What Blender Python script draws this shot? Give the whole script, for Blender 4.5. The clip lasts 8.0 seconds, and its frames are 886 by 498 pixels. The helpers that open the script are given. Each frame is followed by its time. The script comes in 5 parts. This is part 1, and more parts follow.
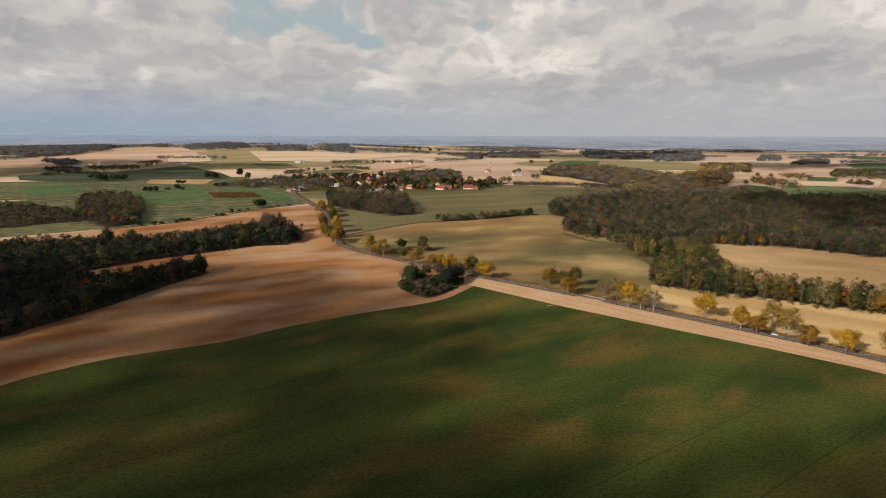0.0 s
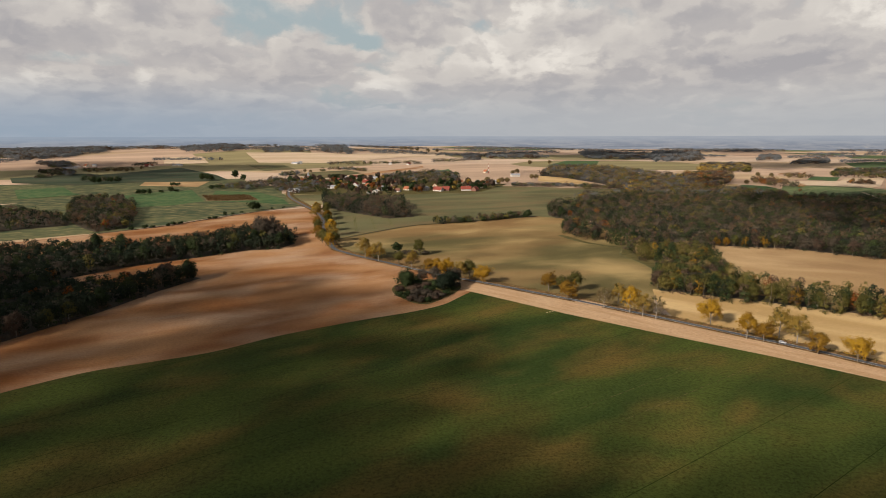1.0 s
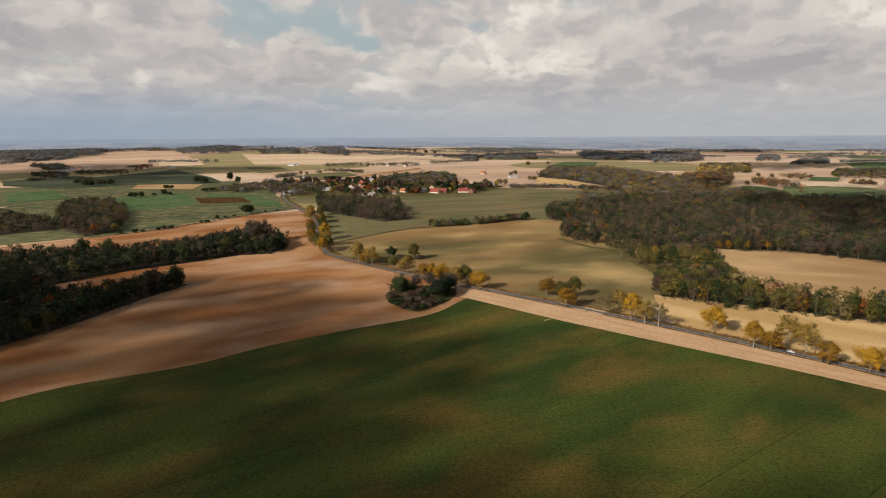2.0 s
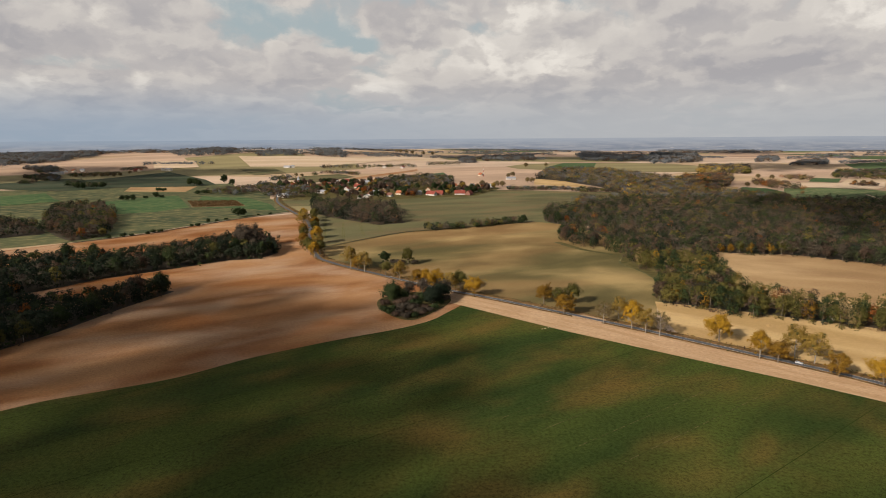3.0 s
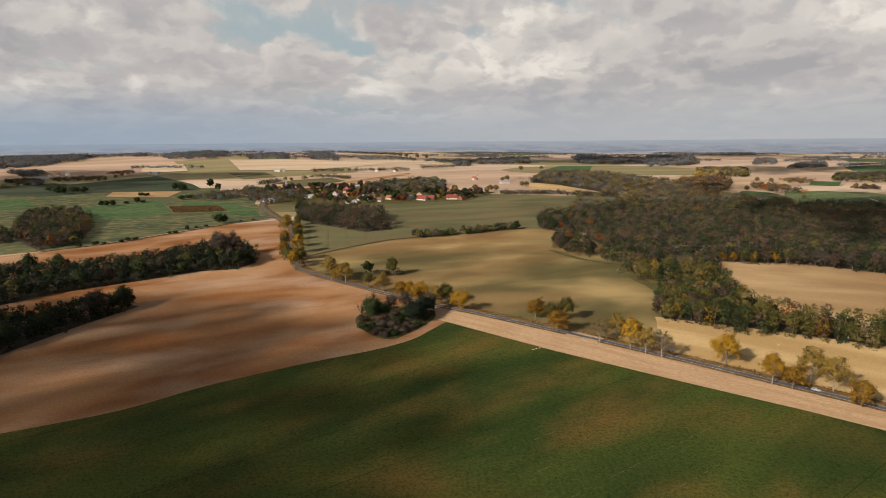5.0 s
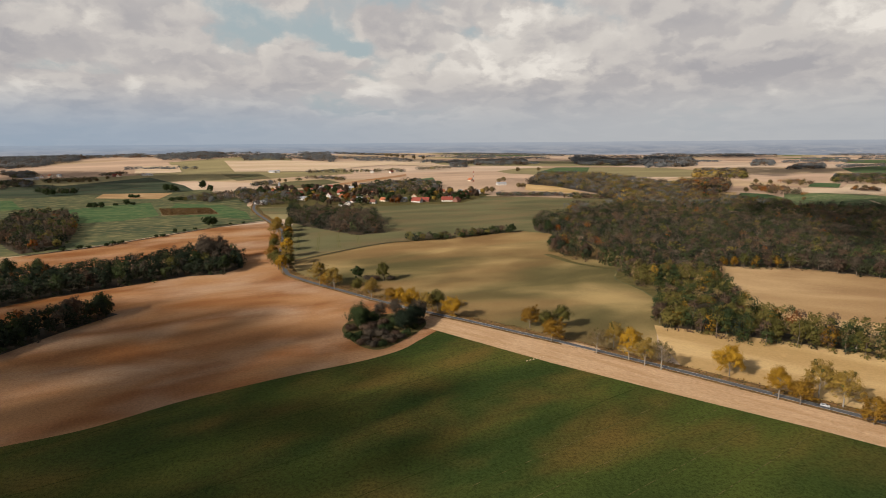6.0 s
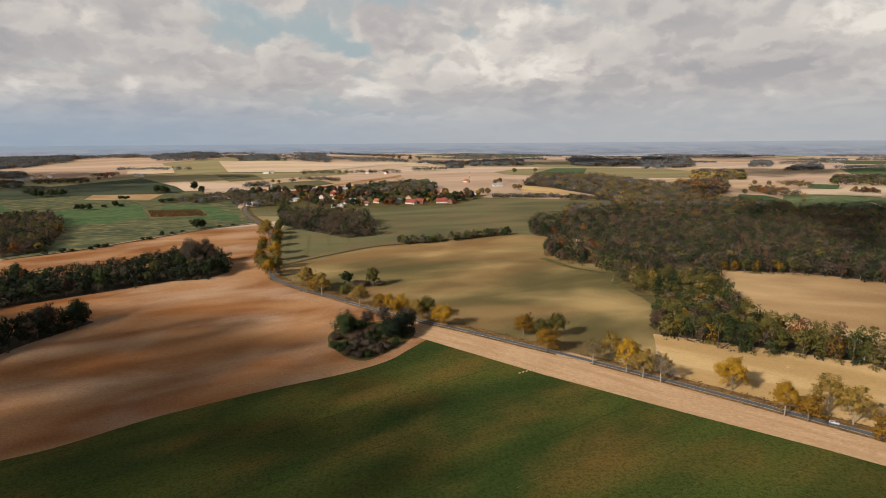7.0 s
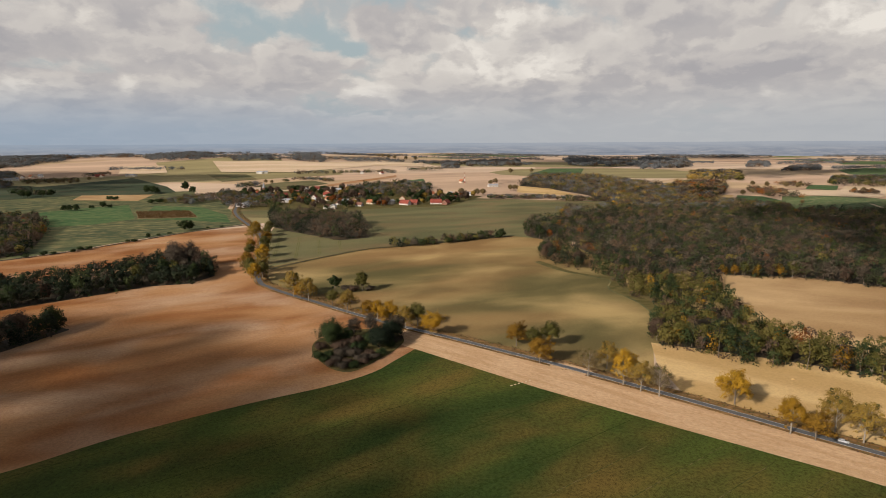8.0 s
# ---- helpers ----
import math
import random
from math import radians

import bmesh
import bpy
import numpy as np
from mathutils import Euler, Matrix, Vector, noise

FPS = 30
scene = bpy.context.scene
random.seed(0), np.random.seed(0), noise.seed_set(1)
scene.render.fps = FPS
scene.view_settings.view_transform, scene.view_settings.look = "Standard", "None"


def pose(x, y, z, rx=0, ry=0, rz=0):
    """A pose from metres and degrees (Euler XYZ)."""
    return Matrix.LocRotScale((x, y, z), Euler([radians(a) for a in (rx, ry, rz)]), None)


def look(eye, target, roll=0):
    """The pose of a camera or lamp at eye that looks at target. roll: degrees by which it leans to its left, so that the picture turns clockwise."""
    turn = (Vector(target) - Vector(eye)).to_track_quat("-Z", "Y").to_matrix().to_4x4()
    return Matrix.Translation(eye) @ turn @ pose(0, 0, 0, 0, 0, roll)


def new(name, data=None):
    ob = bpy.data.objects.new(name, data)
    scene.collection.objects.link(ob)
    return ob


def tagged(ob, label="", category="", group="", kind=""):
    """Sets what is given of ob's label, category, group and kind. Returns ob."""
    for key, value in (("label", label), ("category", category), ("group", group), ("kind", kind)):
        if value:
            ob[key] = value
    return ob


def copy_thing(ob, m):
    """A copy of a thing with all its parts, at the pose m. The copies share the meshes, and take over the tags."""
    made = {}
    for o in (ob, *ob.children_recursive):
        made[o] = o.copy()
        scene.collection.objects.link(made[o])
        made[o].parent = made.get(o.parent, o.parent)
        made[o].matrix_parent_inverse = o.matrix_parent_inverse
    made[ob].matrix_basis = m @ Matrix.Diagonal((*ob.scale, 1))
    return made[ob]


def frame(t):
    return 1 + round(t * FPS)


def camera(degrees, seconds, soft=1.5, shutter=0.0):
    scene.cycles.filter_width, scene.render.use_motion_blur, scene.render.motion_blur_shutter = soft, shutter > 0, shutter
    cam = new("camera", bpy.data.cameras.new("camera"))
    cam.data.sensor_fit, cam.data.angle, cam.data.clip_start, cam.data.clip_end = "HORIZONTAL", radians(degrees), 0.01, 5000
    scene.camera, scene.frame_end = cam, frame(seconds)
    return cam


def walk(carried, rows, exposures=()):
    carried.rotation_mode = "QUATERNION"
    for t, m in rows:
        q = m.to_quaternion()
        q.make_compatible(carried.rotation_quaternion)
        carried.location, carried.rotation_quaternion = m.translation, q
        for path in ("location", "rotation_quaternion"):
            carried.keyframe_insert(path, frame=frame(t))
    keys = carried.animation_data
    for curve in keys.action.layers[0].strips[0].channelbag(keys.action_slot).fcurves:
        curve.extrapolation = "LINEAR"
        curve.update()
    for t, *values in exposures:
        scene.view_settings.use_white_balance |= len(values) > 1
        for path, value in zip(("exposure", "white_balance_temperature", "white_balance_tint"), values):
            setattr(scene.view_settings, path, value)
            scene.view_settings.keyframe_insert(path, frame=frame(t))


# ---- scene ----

from mathutils import geometry

# ---------------------------------------------------------------- camera
cam = camera(72.96, 8.0, soft=0.5)
# seconds, eye x, y, z, yaw, pitch, roll: a drone that flies ahead at 120 m over the fields
ROWS = [
    (0.0, 0.00, 0.00, 120.00, 0.000, -10.699, 0.115),
    (0.5, 1.10, 6.97, 120.34, -0.046, -10.686, -0.007),
    (1.0, 2.42, 14.19, 120.61, -0.094, -10.658, -0.112),
    (1.5, 3.95, 21.64, 120.82, -0.145, -10.616, -0.202),
    (2.0, 5.66, 29.29, 120.97, -0.201, -10.564, -0.276),
    (2.5, 7.54, 37.12, 121.08, -0.260, -10.504, -0.337),
    (3.0, 9.57, 45.09, 121.16, -0.325, -10.439, -0.384),
    (3.5, 11.72, 53.17, 121.21, -0.394, -10.372, -0.418),
    (4.0, 13.99, 61.35, 121.26, -0.470, -10.304, -0.441),
    (4.5, 16.36, 69.59, 121.29, -0.552, -10.239, -0.453),
    (5.0, 18.80, 77.87, 121.34, -0.641, -10.179, -0.454),
    (5.5, 21.30, 86.15, 121.40, -0.737, -10.127, -0.447),
    (6.0, 23.83, 94.41, 121.49, -0.842, -10.085, -0.431),
    (6.5, 26.38, 102.63, 121.62, -0.954, -10.057, -0.408),
    (7.0, 28.94, 110.76, 121.79, -1.076, -10.044, -0.378),
    (7.5, 31.48, 118.79, 122.03, -1.208, -10.049, -0.342),
    (8.0, 33.98, 126.70, 122.32, -1.349, -10.075, -0.301),
]
walk(cam, [(t, pose(x, y, z, 90 + pitch, 0, yaw) @ pose(0, 0, 0, 0, 0, roll)) for t, x, y, z, yaw, pitch, roll in ROWS],
     exposures=[(0.0, 0.0), (8.0, 0.0)])

# ---------------------------------------------------------------- node helper


class Nodes:
    """Short hand for building a node tree."""

    def __init__(self, tree):
        self.tree = tree
        tree.nodes.clear()

    def add(self, kind, ins=None, **props):
        node = self.tree.nodes.new(kind)
        for key, value in props.items():
            setattr(node, key, value)
        for key, value in (ins or {}).items():
            sock = node.inputs[key]
            if isinstance(value, bpy.types.NodeSocket):
                self.tree.links.new(value, sock)
            else:
                sock.default_value = value
        return node

    def math(self, op, a, b=0.0, clamp=False):
        return self.add("ShaderNodeMath", {0: a, 1: b}, operation=op, use_clamp=clamp).outputs[0]

    def vec(self, op, a, b=(0, 0, 0)):
        return self.add("ShaderNodeVectorMath", {0: a, 1: b}, operation=op).outputs[0]

    def noise(self, vector, scale, detail=4.0, rough=0.55, distort=0.0):
        return self.add("ShaderNodeTexNoise", {"Vector": vector, "Scale": scale, "Detail": detail, "Roughness": rough,
                                               "Distortion": distort}).outputs["Fac"]

    def span(self, value, lo, hi, to_lo=0.0, to_hi=1.0):
        return self.add("ShaderNodeMapRange", {"Value": value, "From Min": lo, "From Max": hi, "To Min": to_lo, "To Max": to_hi},
                        interpolation_type="SMOOTHSTEP").outputs[0]

    def mix(self, fac, a, b):
        rgba = [(*v, 1.0) if isinstance(v, tuple) else v for v in (a, b)]
        return self.add("ShaderNodeMix", {0: fac, 6: rgba[0], 7: rgba[1]}, data_type="RGBA").outputs[2]

    def ramp(self, fac, stops):
        node = self.add("ShaderNodeValToRGB", {"Fac": fac})
        els = node.color_ramp.elements
        while len(els) < len(stops):
            els.new(0.5)
        for el, (pos, col) in zip(els, stops):
            el.position, el.color = pos, (*col, 1.0)
        return node.outputs["Color"]


# ---------------------------------------------------------------- world and sun
SUN_TO = Vector((0.77, 0.64, 0)).normalized()  # the way that the shadows fall
SUN_UP = 28.0
world = bpy.data.worlds.new("autumn_sky")
scene.world = world
world.use_nodes = True
n = Nodes(world.node_tree)
sky = n.add("ShaderNodeTexSky", sky_type="NISHITA", sun_disc=False, sun_elevation=radians(SUN_UP),
            sun_rotation=math.atan2(-SUN_TO.x, -SUN_TO.y), air_density=1.2, dust_density=2.5)
sky_light = n.vec("SCALE", sky.outputs["Color"])
sky_light.node.inputs["Scale"].default_value = 0.06
way = n.add("ShaderNodeTexCoord").outputs["Generated"]
axes = n.add("ShaderNodeSeparateXYZ", {0: way}).outputs
up = n.math("MAXIMUM", axes[2], 0.0)
climb = n.math("MULTIPLY", n.math("LOGARITHM", n.math("ADD", up, 0.10), math.e), 2.7)
spot = n.add("ShaderNodeCombineXYZ", {0: n.math("MULTIPLY", axes[0], 6.5), 1: n.math("MULTIPLY", axes[1], 6.5), 2: climb}).outputs[0]
spot = n.vec("ADD", spot, (3.1, 0.4, 0.9))


def bump(at, cx, cz, rx, rz):
    """1 at a place of the sky, falling softly to 0 at its rim."""
    d = n.vec("MULTIPLY", n.vec("SUBTRACT", at, (cx, 0, cz)), (1 / rx, 0, 1 / rz))
    return n.span(n.add("ShaderNodeVectorMath", {0: d}, operation="LENGTH").outputs["Value"], 1.35, 0.25)


def billow(at):
    """Density of the clouds at a place of the sky: broad banks with rounded heads at three sizes."""
    wide = n.noise(at, 0.5, 3.0, 0.5)
    heads = 0.0
    for size, weight in ((0.9, 0.30), (2.3, 0.24), (5.2, 0.15)):
        cell = n.add("ShaderNodeTexVoronoi", {"Vector": at, "Scale": size, "Smoothness": 0.55}, feature="SMOOTH_F1").outputs["Distance"]
        heads = n.math("ADD", heads, n.math("MULTIPLY", n.math("SUBTRACT", 0.6, cell), weight))
    fine = n.noise(at, 5.0, 6.0, 0.6)
    return n.math("ADD", n.math("ADD", wide, heads), n.math("MULTIPLY", n.math("SUBTRACT", fine, 0.5), 0.16))


# blue gaps, grey undersides and sunlit heads that stand out, as centre and half width, half height
GAPS = [(-1.62, -3.50, 0.98, 0.36), (-3.28, -4.28, 0.45, 0.20), (-0.87, -3.75, 0.34, 0.18), (-0.5, -2.9, 0.8, 0.3), (2.4, -2.7, 0.9, 0.3)]
GREYS = [(-2.61, -3.50, 0.48, 0.33), (-3.62, -3.86, 0.15, 0.47), (-1.56, -4.38, 0.46, 0.44), (1.04, -4.88, 0.91, 0.20), (1.34, -3.57, 0.32, 0.23), (-0.30, -3.52, 0.51, 0.41),
         (2.93, -4.36, 0.59, 0.43), (-2.58, -5.10, 1.18, 0.20)]
HEADS = [(-3.50, -4.62, 0.12, 0.22), (-2.80, -4.66, 0.13, 0.26), (0.37, -3.96, 0.29, 0.24), (0.92, -4.24, 0.51, 0.34), (1.36, -4.09, 0.38, 0.31), (3.57, -3.73, 0.24, 0.30),
         (3.24, -4.92, 0.13, 0.26), (-2.91, -3.52, 0.13, 0.24), (0.76, -3.33, 0.34, 0.22), (-0.55, -4.70, 0.23, 0.22)]
curl = n.add("ShaderNodeTexNoise", {"Vector": spot, "Scale": 1.7, "Detail": 6.0, "Roughness": 0.58}).outputs["Color"]
curl = n.vec("MULTIPLY", n.vec("SUBTRACT", curl, (0.5, 0.5, 0.5)), (0.75, 0.75, 0.75))
bent = n.vec("ADD", spot, curl)
at_far = n.vec("SUBTRACT", bent, (3.1, 0.4, 0.9))


def total(spots):
    out = 0.0
    for q in spots:
        out = n.math("ADD", out, bump(at_far, *q))
    return out


gaps, greys, heads = total(GAPS), total(GREYS), total(HEADS)
puff = billow(bent)
puff_above = billow(n.vec("ADD", bent, (-0.13, 0.0, 0.16)))
solid = n.math("ADD", n.math("SUBTRACT", puff, n.math("MULTIPLY", gaps, 0.22)), n.math("ADD", n.math("MULTIPLY", heads, 0.25), n.math("MULTIPLY", greys, 0.2)))
cover = n.span(solid, 0.22, 0.50)
cover = n.math("MULTIPLY", cover, n.span(up, 0.60, 0.26))
lit = n.span(n.math("SUBTRACT", puff, puff_above), -0.11, 0.13)
lit = n.math("ADD", n.math("MULTIPLY", lit, 0.46), n.math("MULTIPLY", n.span(puff, 0.72, 0.42), 0.26))
lit = n.math("ADD", lit, n.math("MULTIPLY", heads, n.math("ADD", 0.10, n.math("MULTIPLY", lit, 0.40))))
lit = n.math("SUBTRACT", lit, n.math("MULTIPLY", greys, 0.24))
cloud = n.ramp(n.math("ADD", lit, 0.10, True), [(0.0, (0.40, 0.385, 0.395)), (0.35, (0.51, 0.480, 0.465)), (0.65, (0.62, 0.580, 0.540)), (1.0, (0.80, 0.75, 0.685))])
gap_blue = n.mix(n.math("MULTIPLY", n.span(up, 0.40, 0.2), 0.75), sky_light, (0.45, 0.525, 0.545))
heaven = n.mix(cover, gap_blue, cloud)
haze = n.span(up, 0.10, 0.012)
heaven = n.mix(n.math("MULTIPLY", haze, 0.90), heaven, n.mix(n.span(axes[0], -0.6, 0.35), (0.30, 0.37, 0.46), (0.44, 0.455, 0.475)))
n.tree.links.new(n.add("ShaderNodeBackground", {"Color": heaven, "Strength": 1.0}).outputs[0],
                 n.add("ShaderNodeOutputWorld").inputs["Surface"])

sun = new("sun", bpy.data.lights.new("sun", "SUN"))
sun.data.energy, sun.data.angle, sun.data.color = 5.8, radians(0.6), (1.0, 0.885, 0.775)
sun.matrix_world = look((0, 0, 0), (SUN_TO.x * math.cos(radians(SUN_UP)), SUN_TO.y * math.cos(radians(SUN_UP)), -math.sin(radians(SUN_UP))))

# ---------------------------------------------------------------- the lie of the land
KNOT_Y = [-9000, 430, 560, 700, 900, 1300, 2000, 3000, 4000, 9000]
KNOT_Z = [0, 0, 3, 9, 18, 30, 40, 46, 46, 46]


def land(x, y):
    """Height of the ground: a flat near field, land that climbs slowly ahead, two far hills."""
    x, y = np.asarray(x, float), np.asarray(y, float)
    z = sum(np.interp(y + o, KNOT_Y, KNOT_Z) for o in (-80, -40, 0, 40, 80)) / 5
    t = np.clip((x - 100) / 1100, 0, 1)
    z = z * (1 - 0.45 * t * t * (3 - 2 * t))
    z = z + 26 * np.exp(-((x + 1150) / 700) ** 2 - ((y - 3000) / 600) ** 2)
    return z + 22 * np.exp(-((x + 450) / 500) ** 2 - ((y - 2700) / 500) ** 2)


# ---------------------------------------------------------------- materials


def material(name, build, rough=0.9):
    """build(n, p) gives (base colour, height or None, bump metres), from positions p in metres."""
    m = bpy.data.materials.new(name)
    m.use_nodes = True
    k = Nodes(m.node_tree)
    p = k.add("ShaderNodeNewGeometry").outputs["Position"]
    color, height, depth = build(k, p)
    ins = {"Base Color": color, "Roughness": rough, "Specular IOR Level": 0.04 if rough > 0.9 else 0.3}
    if height is not None:
        ins["Normal"] = k.add("ShaderNodeBump", {"Height": height, "Distance": depth, "Strength": 0.8}).outputs[0]
    shader = k.add("ShaderNodeBsdfPrincipled", ins)
    k.tree.links.new(shader.outputs[0], k.add("ShaderNodeOutputMaterial").inputs[0])
    return m


def turned(k, p, degrees, sx, sy, sz=0.0):
    """Positions turned round z and scaled, so that a noise runs in streaks along that direction."""
    q = k.add("ShaderNodeVectorRotate", {"Vector": p, "Angle": radians(-degrees)}, rotation_type="Z_AXIS").outputs[0]
    return k.vec("MULTIPLY", q, (sx, sy, sz))


def field_material(name, dark, light, patch, angle=0.0, streak=5.0, size=60.0, patchy=0.5, rows=0.0, rough=0.95, patch_size=3.0, grain_depth=0.16, contour=0.0):
    """A field: two colours in long soft streaks, patches of a third, drill rows and fine grain."""

    def build(k, p):
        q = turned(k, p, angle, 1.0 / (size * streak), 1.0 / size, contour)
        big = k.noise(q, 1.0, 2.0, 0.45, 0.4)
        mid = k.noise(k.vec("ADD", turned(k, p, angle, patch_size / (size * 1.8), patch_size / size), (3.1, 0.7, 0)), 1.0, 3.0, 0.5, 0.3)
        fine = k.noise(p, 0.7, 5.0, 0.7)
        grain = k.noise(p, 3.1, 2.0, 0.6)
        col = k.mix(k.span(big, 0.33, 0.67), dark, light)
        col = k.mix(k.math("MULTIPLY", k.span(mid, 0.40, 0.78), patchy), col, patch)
        shade = k.math("ADD", k.math("MULTIPLY", fine, 0.7), k.math("MULTIPLY", grain, 0.5))
        if rows:
            line = k.add("ShaderNodeTexWave", {"Vector": turned(k, p, angle, 0.02, 1.0), "Scale": rows, "Distortion": 1.0, "Detail": 2.0},
                         bands_direction="Y").outputs["Fac"]
            shade = k.math("ADD", shade, k.math("MULTIPLY", line, 0.12))
        col = k.mix(1.0, col, k.add("ShaderNodeCombineColor", {c: k.span(shade, 0.36, 0.84, 1.0 - grain_depth, 1.0 + grain_depth) for c in range(3)}).outputs[0])
        col.node.blend_type = "MULTIPLY"
        return col, shade, 0.25

    return material(name, build, rough)


def plain(name, color, vary=0.25, scale=1.5, rough=0.85, depth=0.03):
    def build(k, p):
        a = k.math("ADD", k.math("MULTIPLY", k.noise(p, scale, 5.0, 0.65), 0.7), k.math("MULTIPLY", k.noise(p, scale * 0.11, 3.0), 0.3))
        dark = tuple(c * (1 - vary) for c in color)
        light = tuple(min(1.0, c * (1 + vary)) for c in color)
        return k.mix(k.span(a, 0.3, 0.7), dark, light), a, depth

    return material(name, build, rough)


def leaf_material(name, low, high, odd):
    """Foliage: each leaf clump its own tone, each tree its own mean."""
    m = bpy.data.materials.new(name)
    m.use_nodes = True
    k = Nodes(m.node_tree)
    leaf = k.add("ShaderNodeNewGeometry").outputs["Random Per Island"]
    tree = k.add("ShaderNodeObjectInfo").outputs["Random"]
    where = k.noise(k.add("ShaderNodeNewGeometry").outputs["Position"], 0.13, 2.0)
    turn = k.add("ShaderNodeAttribute", attribute_name="tone").outputs["Fac"]
    tone = k.math("ADD", k.math("ADD", k.math("MULTIPLY", leaf, 0.24), k.math("MULTIPLY", turn, 0.55)),
                  k.math("ADD", k.math("MULTIPLY", tree, 0.26), k.math("MULTIPLY", k.span(where, 0.3, 0.7), 0.14)))
    col = k.ramp(tone, [(0.0, low), (0.55, high), (1.0, odd)])
    shader = k.add("ShaderNodeBsdfPrincipled", {"Base Color": col, "Roughness": 0.8, "Specular IOR Level": 0.06})
    thin = k.add("ShaderNodeBsdfTranslucent", {"Color": col})
    both = k.add("ShaderNodeMixShader", {0: 0.14, 1: shader.outputs[0], 2: thin.outputs[0]})
    k.tree.links.new(both.outputs[0], k.add("ShaderNodeOutputMaterial").inputs[0])
    return m


M_CROP = field_material("winter_crop", (0.024, 0.038, 0.009), (0.050, 0.064, 0.013), (0.105, 0.068, 0.018), 35, 4.2, 36, 0.80, 1.1, patch_size=1.0, grain_depth=0.66)
# bands hold soil tones and also painted shading of the rolling ground
M_SOIL = field_material("bare_soil", (0.215, 0.086, 0.028), (0.37, 0.200, 0.092), (0.45, 0.310, 0.20), 28, 2.6, 42, 0.75, patch_size=1.0, grain_depth=0.24, contour=0.22)
M_STRIP = field_material("harrowed_soil", (0.44, 0.285, 0.155), (0.52, 0.355, 0.21), (0.37, 0.22, 0.115), -42, 7, 5, 0.6)
M_STUBBLE = field_material("golden_stubble", (0.43, 0.285, 0.12), (0.57, 0.40, 0.19), (0.48, 0.32, 0.15), -38, 6, 24, 0.5)
# the pale third colour paints patches of sunlight onto the field
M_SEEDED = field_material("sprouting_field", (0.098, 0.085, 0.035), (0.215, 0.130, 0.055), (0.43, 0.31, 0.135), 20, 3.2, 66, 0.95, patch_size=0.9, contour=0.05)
M_CLEARING = field_material("tan_stubble", (0.33, 0.21, 0.10), (0.48, 0.33, 0.17), (0.27, 0.165, 0.08), -20, 3.2, 46, 0.8, patch_size=1.0)
M_STRIPED = field_material("pale_green_crop", (0.080, 0.122, 0.050), (0.125, 0.158, 0.068), (0.25, 0.235, 0.12), 24, 6, 18, 0.8)
M_OLIVE = field_material("olive_crop", (0.100, 0.099, 0.048), (0.15, 0.14, 0.068), (0.20, 0.13, 0.068), 15, 3, 50, 0.6, patch_size=1.2)
M_GREEN = field_material("bright_crop", (0.044, 0.092, 0.036), (0.072, 0.122, 0.048), (0.16, 0.165, 0.075), 10, 6, 22, 0.7)
# greens darkened: shade on the western meadow is put into them
M_MEADOW = field_material("pale_meadow", (0.054, 0.071, 0.038), (0.098, 0.108, 0.052), (0.25, 0.20, 0.095), 10, 5, 26, 0.75)
M_DUSK = field_material("dark_crop", (0.035, 0.052, 0.030), (0.06, 0.075, 0.045), (0.10, 0.075, 0.045), 5, 4, 90, 0.5)
M_GRASS = field_material("rough_grass", (0.070, 0.064, 0.024), (0.12, 0.102, 0.040), (0.15, 0.11, 0.04), 0, 2, 6, 0.6)
M_PALE = field_material("pale_tan_field", (0.50, 0.37, 0.24), (0.60, 0.46, 0.32), (0.50, 0.40, 0.25), 10, 4, 90, 0.5)
# litter brown, darkened to stand for shade between the crowns too
M_LITTER = plain("forest_floor", (0.045, 0.034, 0.018), 0.4, 0.8)
M_VERGE = field_material("dry_verge", (0.15, 0.085, 0.035), (0.28, 0.16, 0.07), (0.09, 0.085, 0.03), -40, 3, 4, 0.7)
M_ASPHALT = plain("asphalt", (0.085, 0.088, 0.095), 0.2, 1.2, 0.8)
M_LINE = plain("road_paint", (0.65, 0.65, 0.62), 0.15, 2.0, 0.7)
M_BARK = plain("bark", (0.15, 0.12, 0.09), 0.4, 6.0)
M_PALE_BARK = plain("pale_bark", (0.24, 0.21, 0.17), 0.3, 6.0)
M_ORCHARD = plain("rusty_rows", (0.15, 0.10, 0.04), 0.4, 0.8)

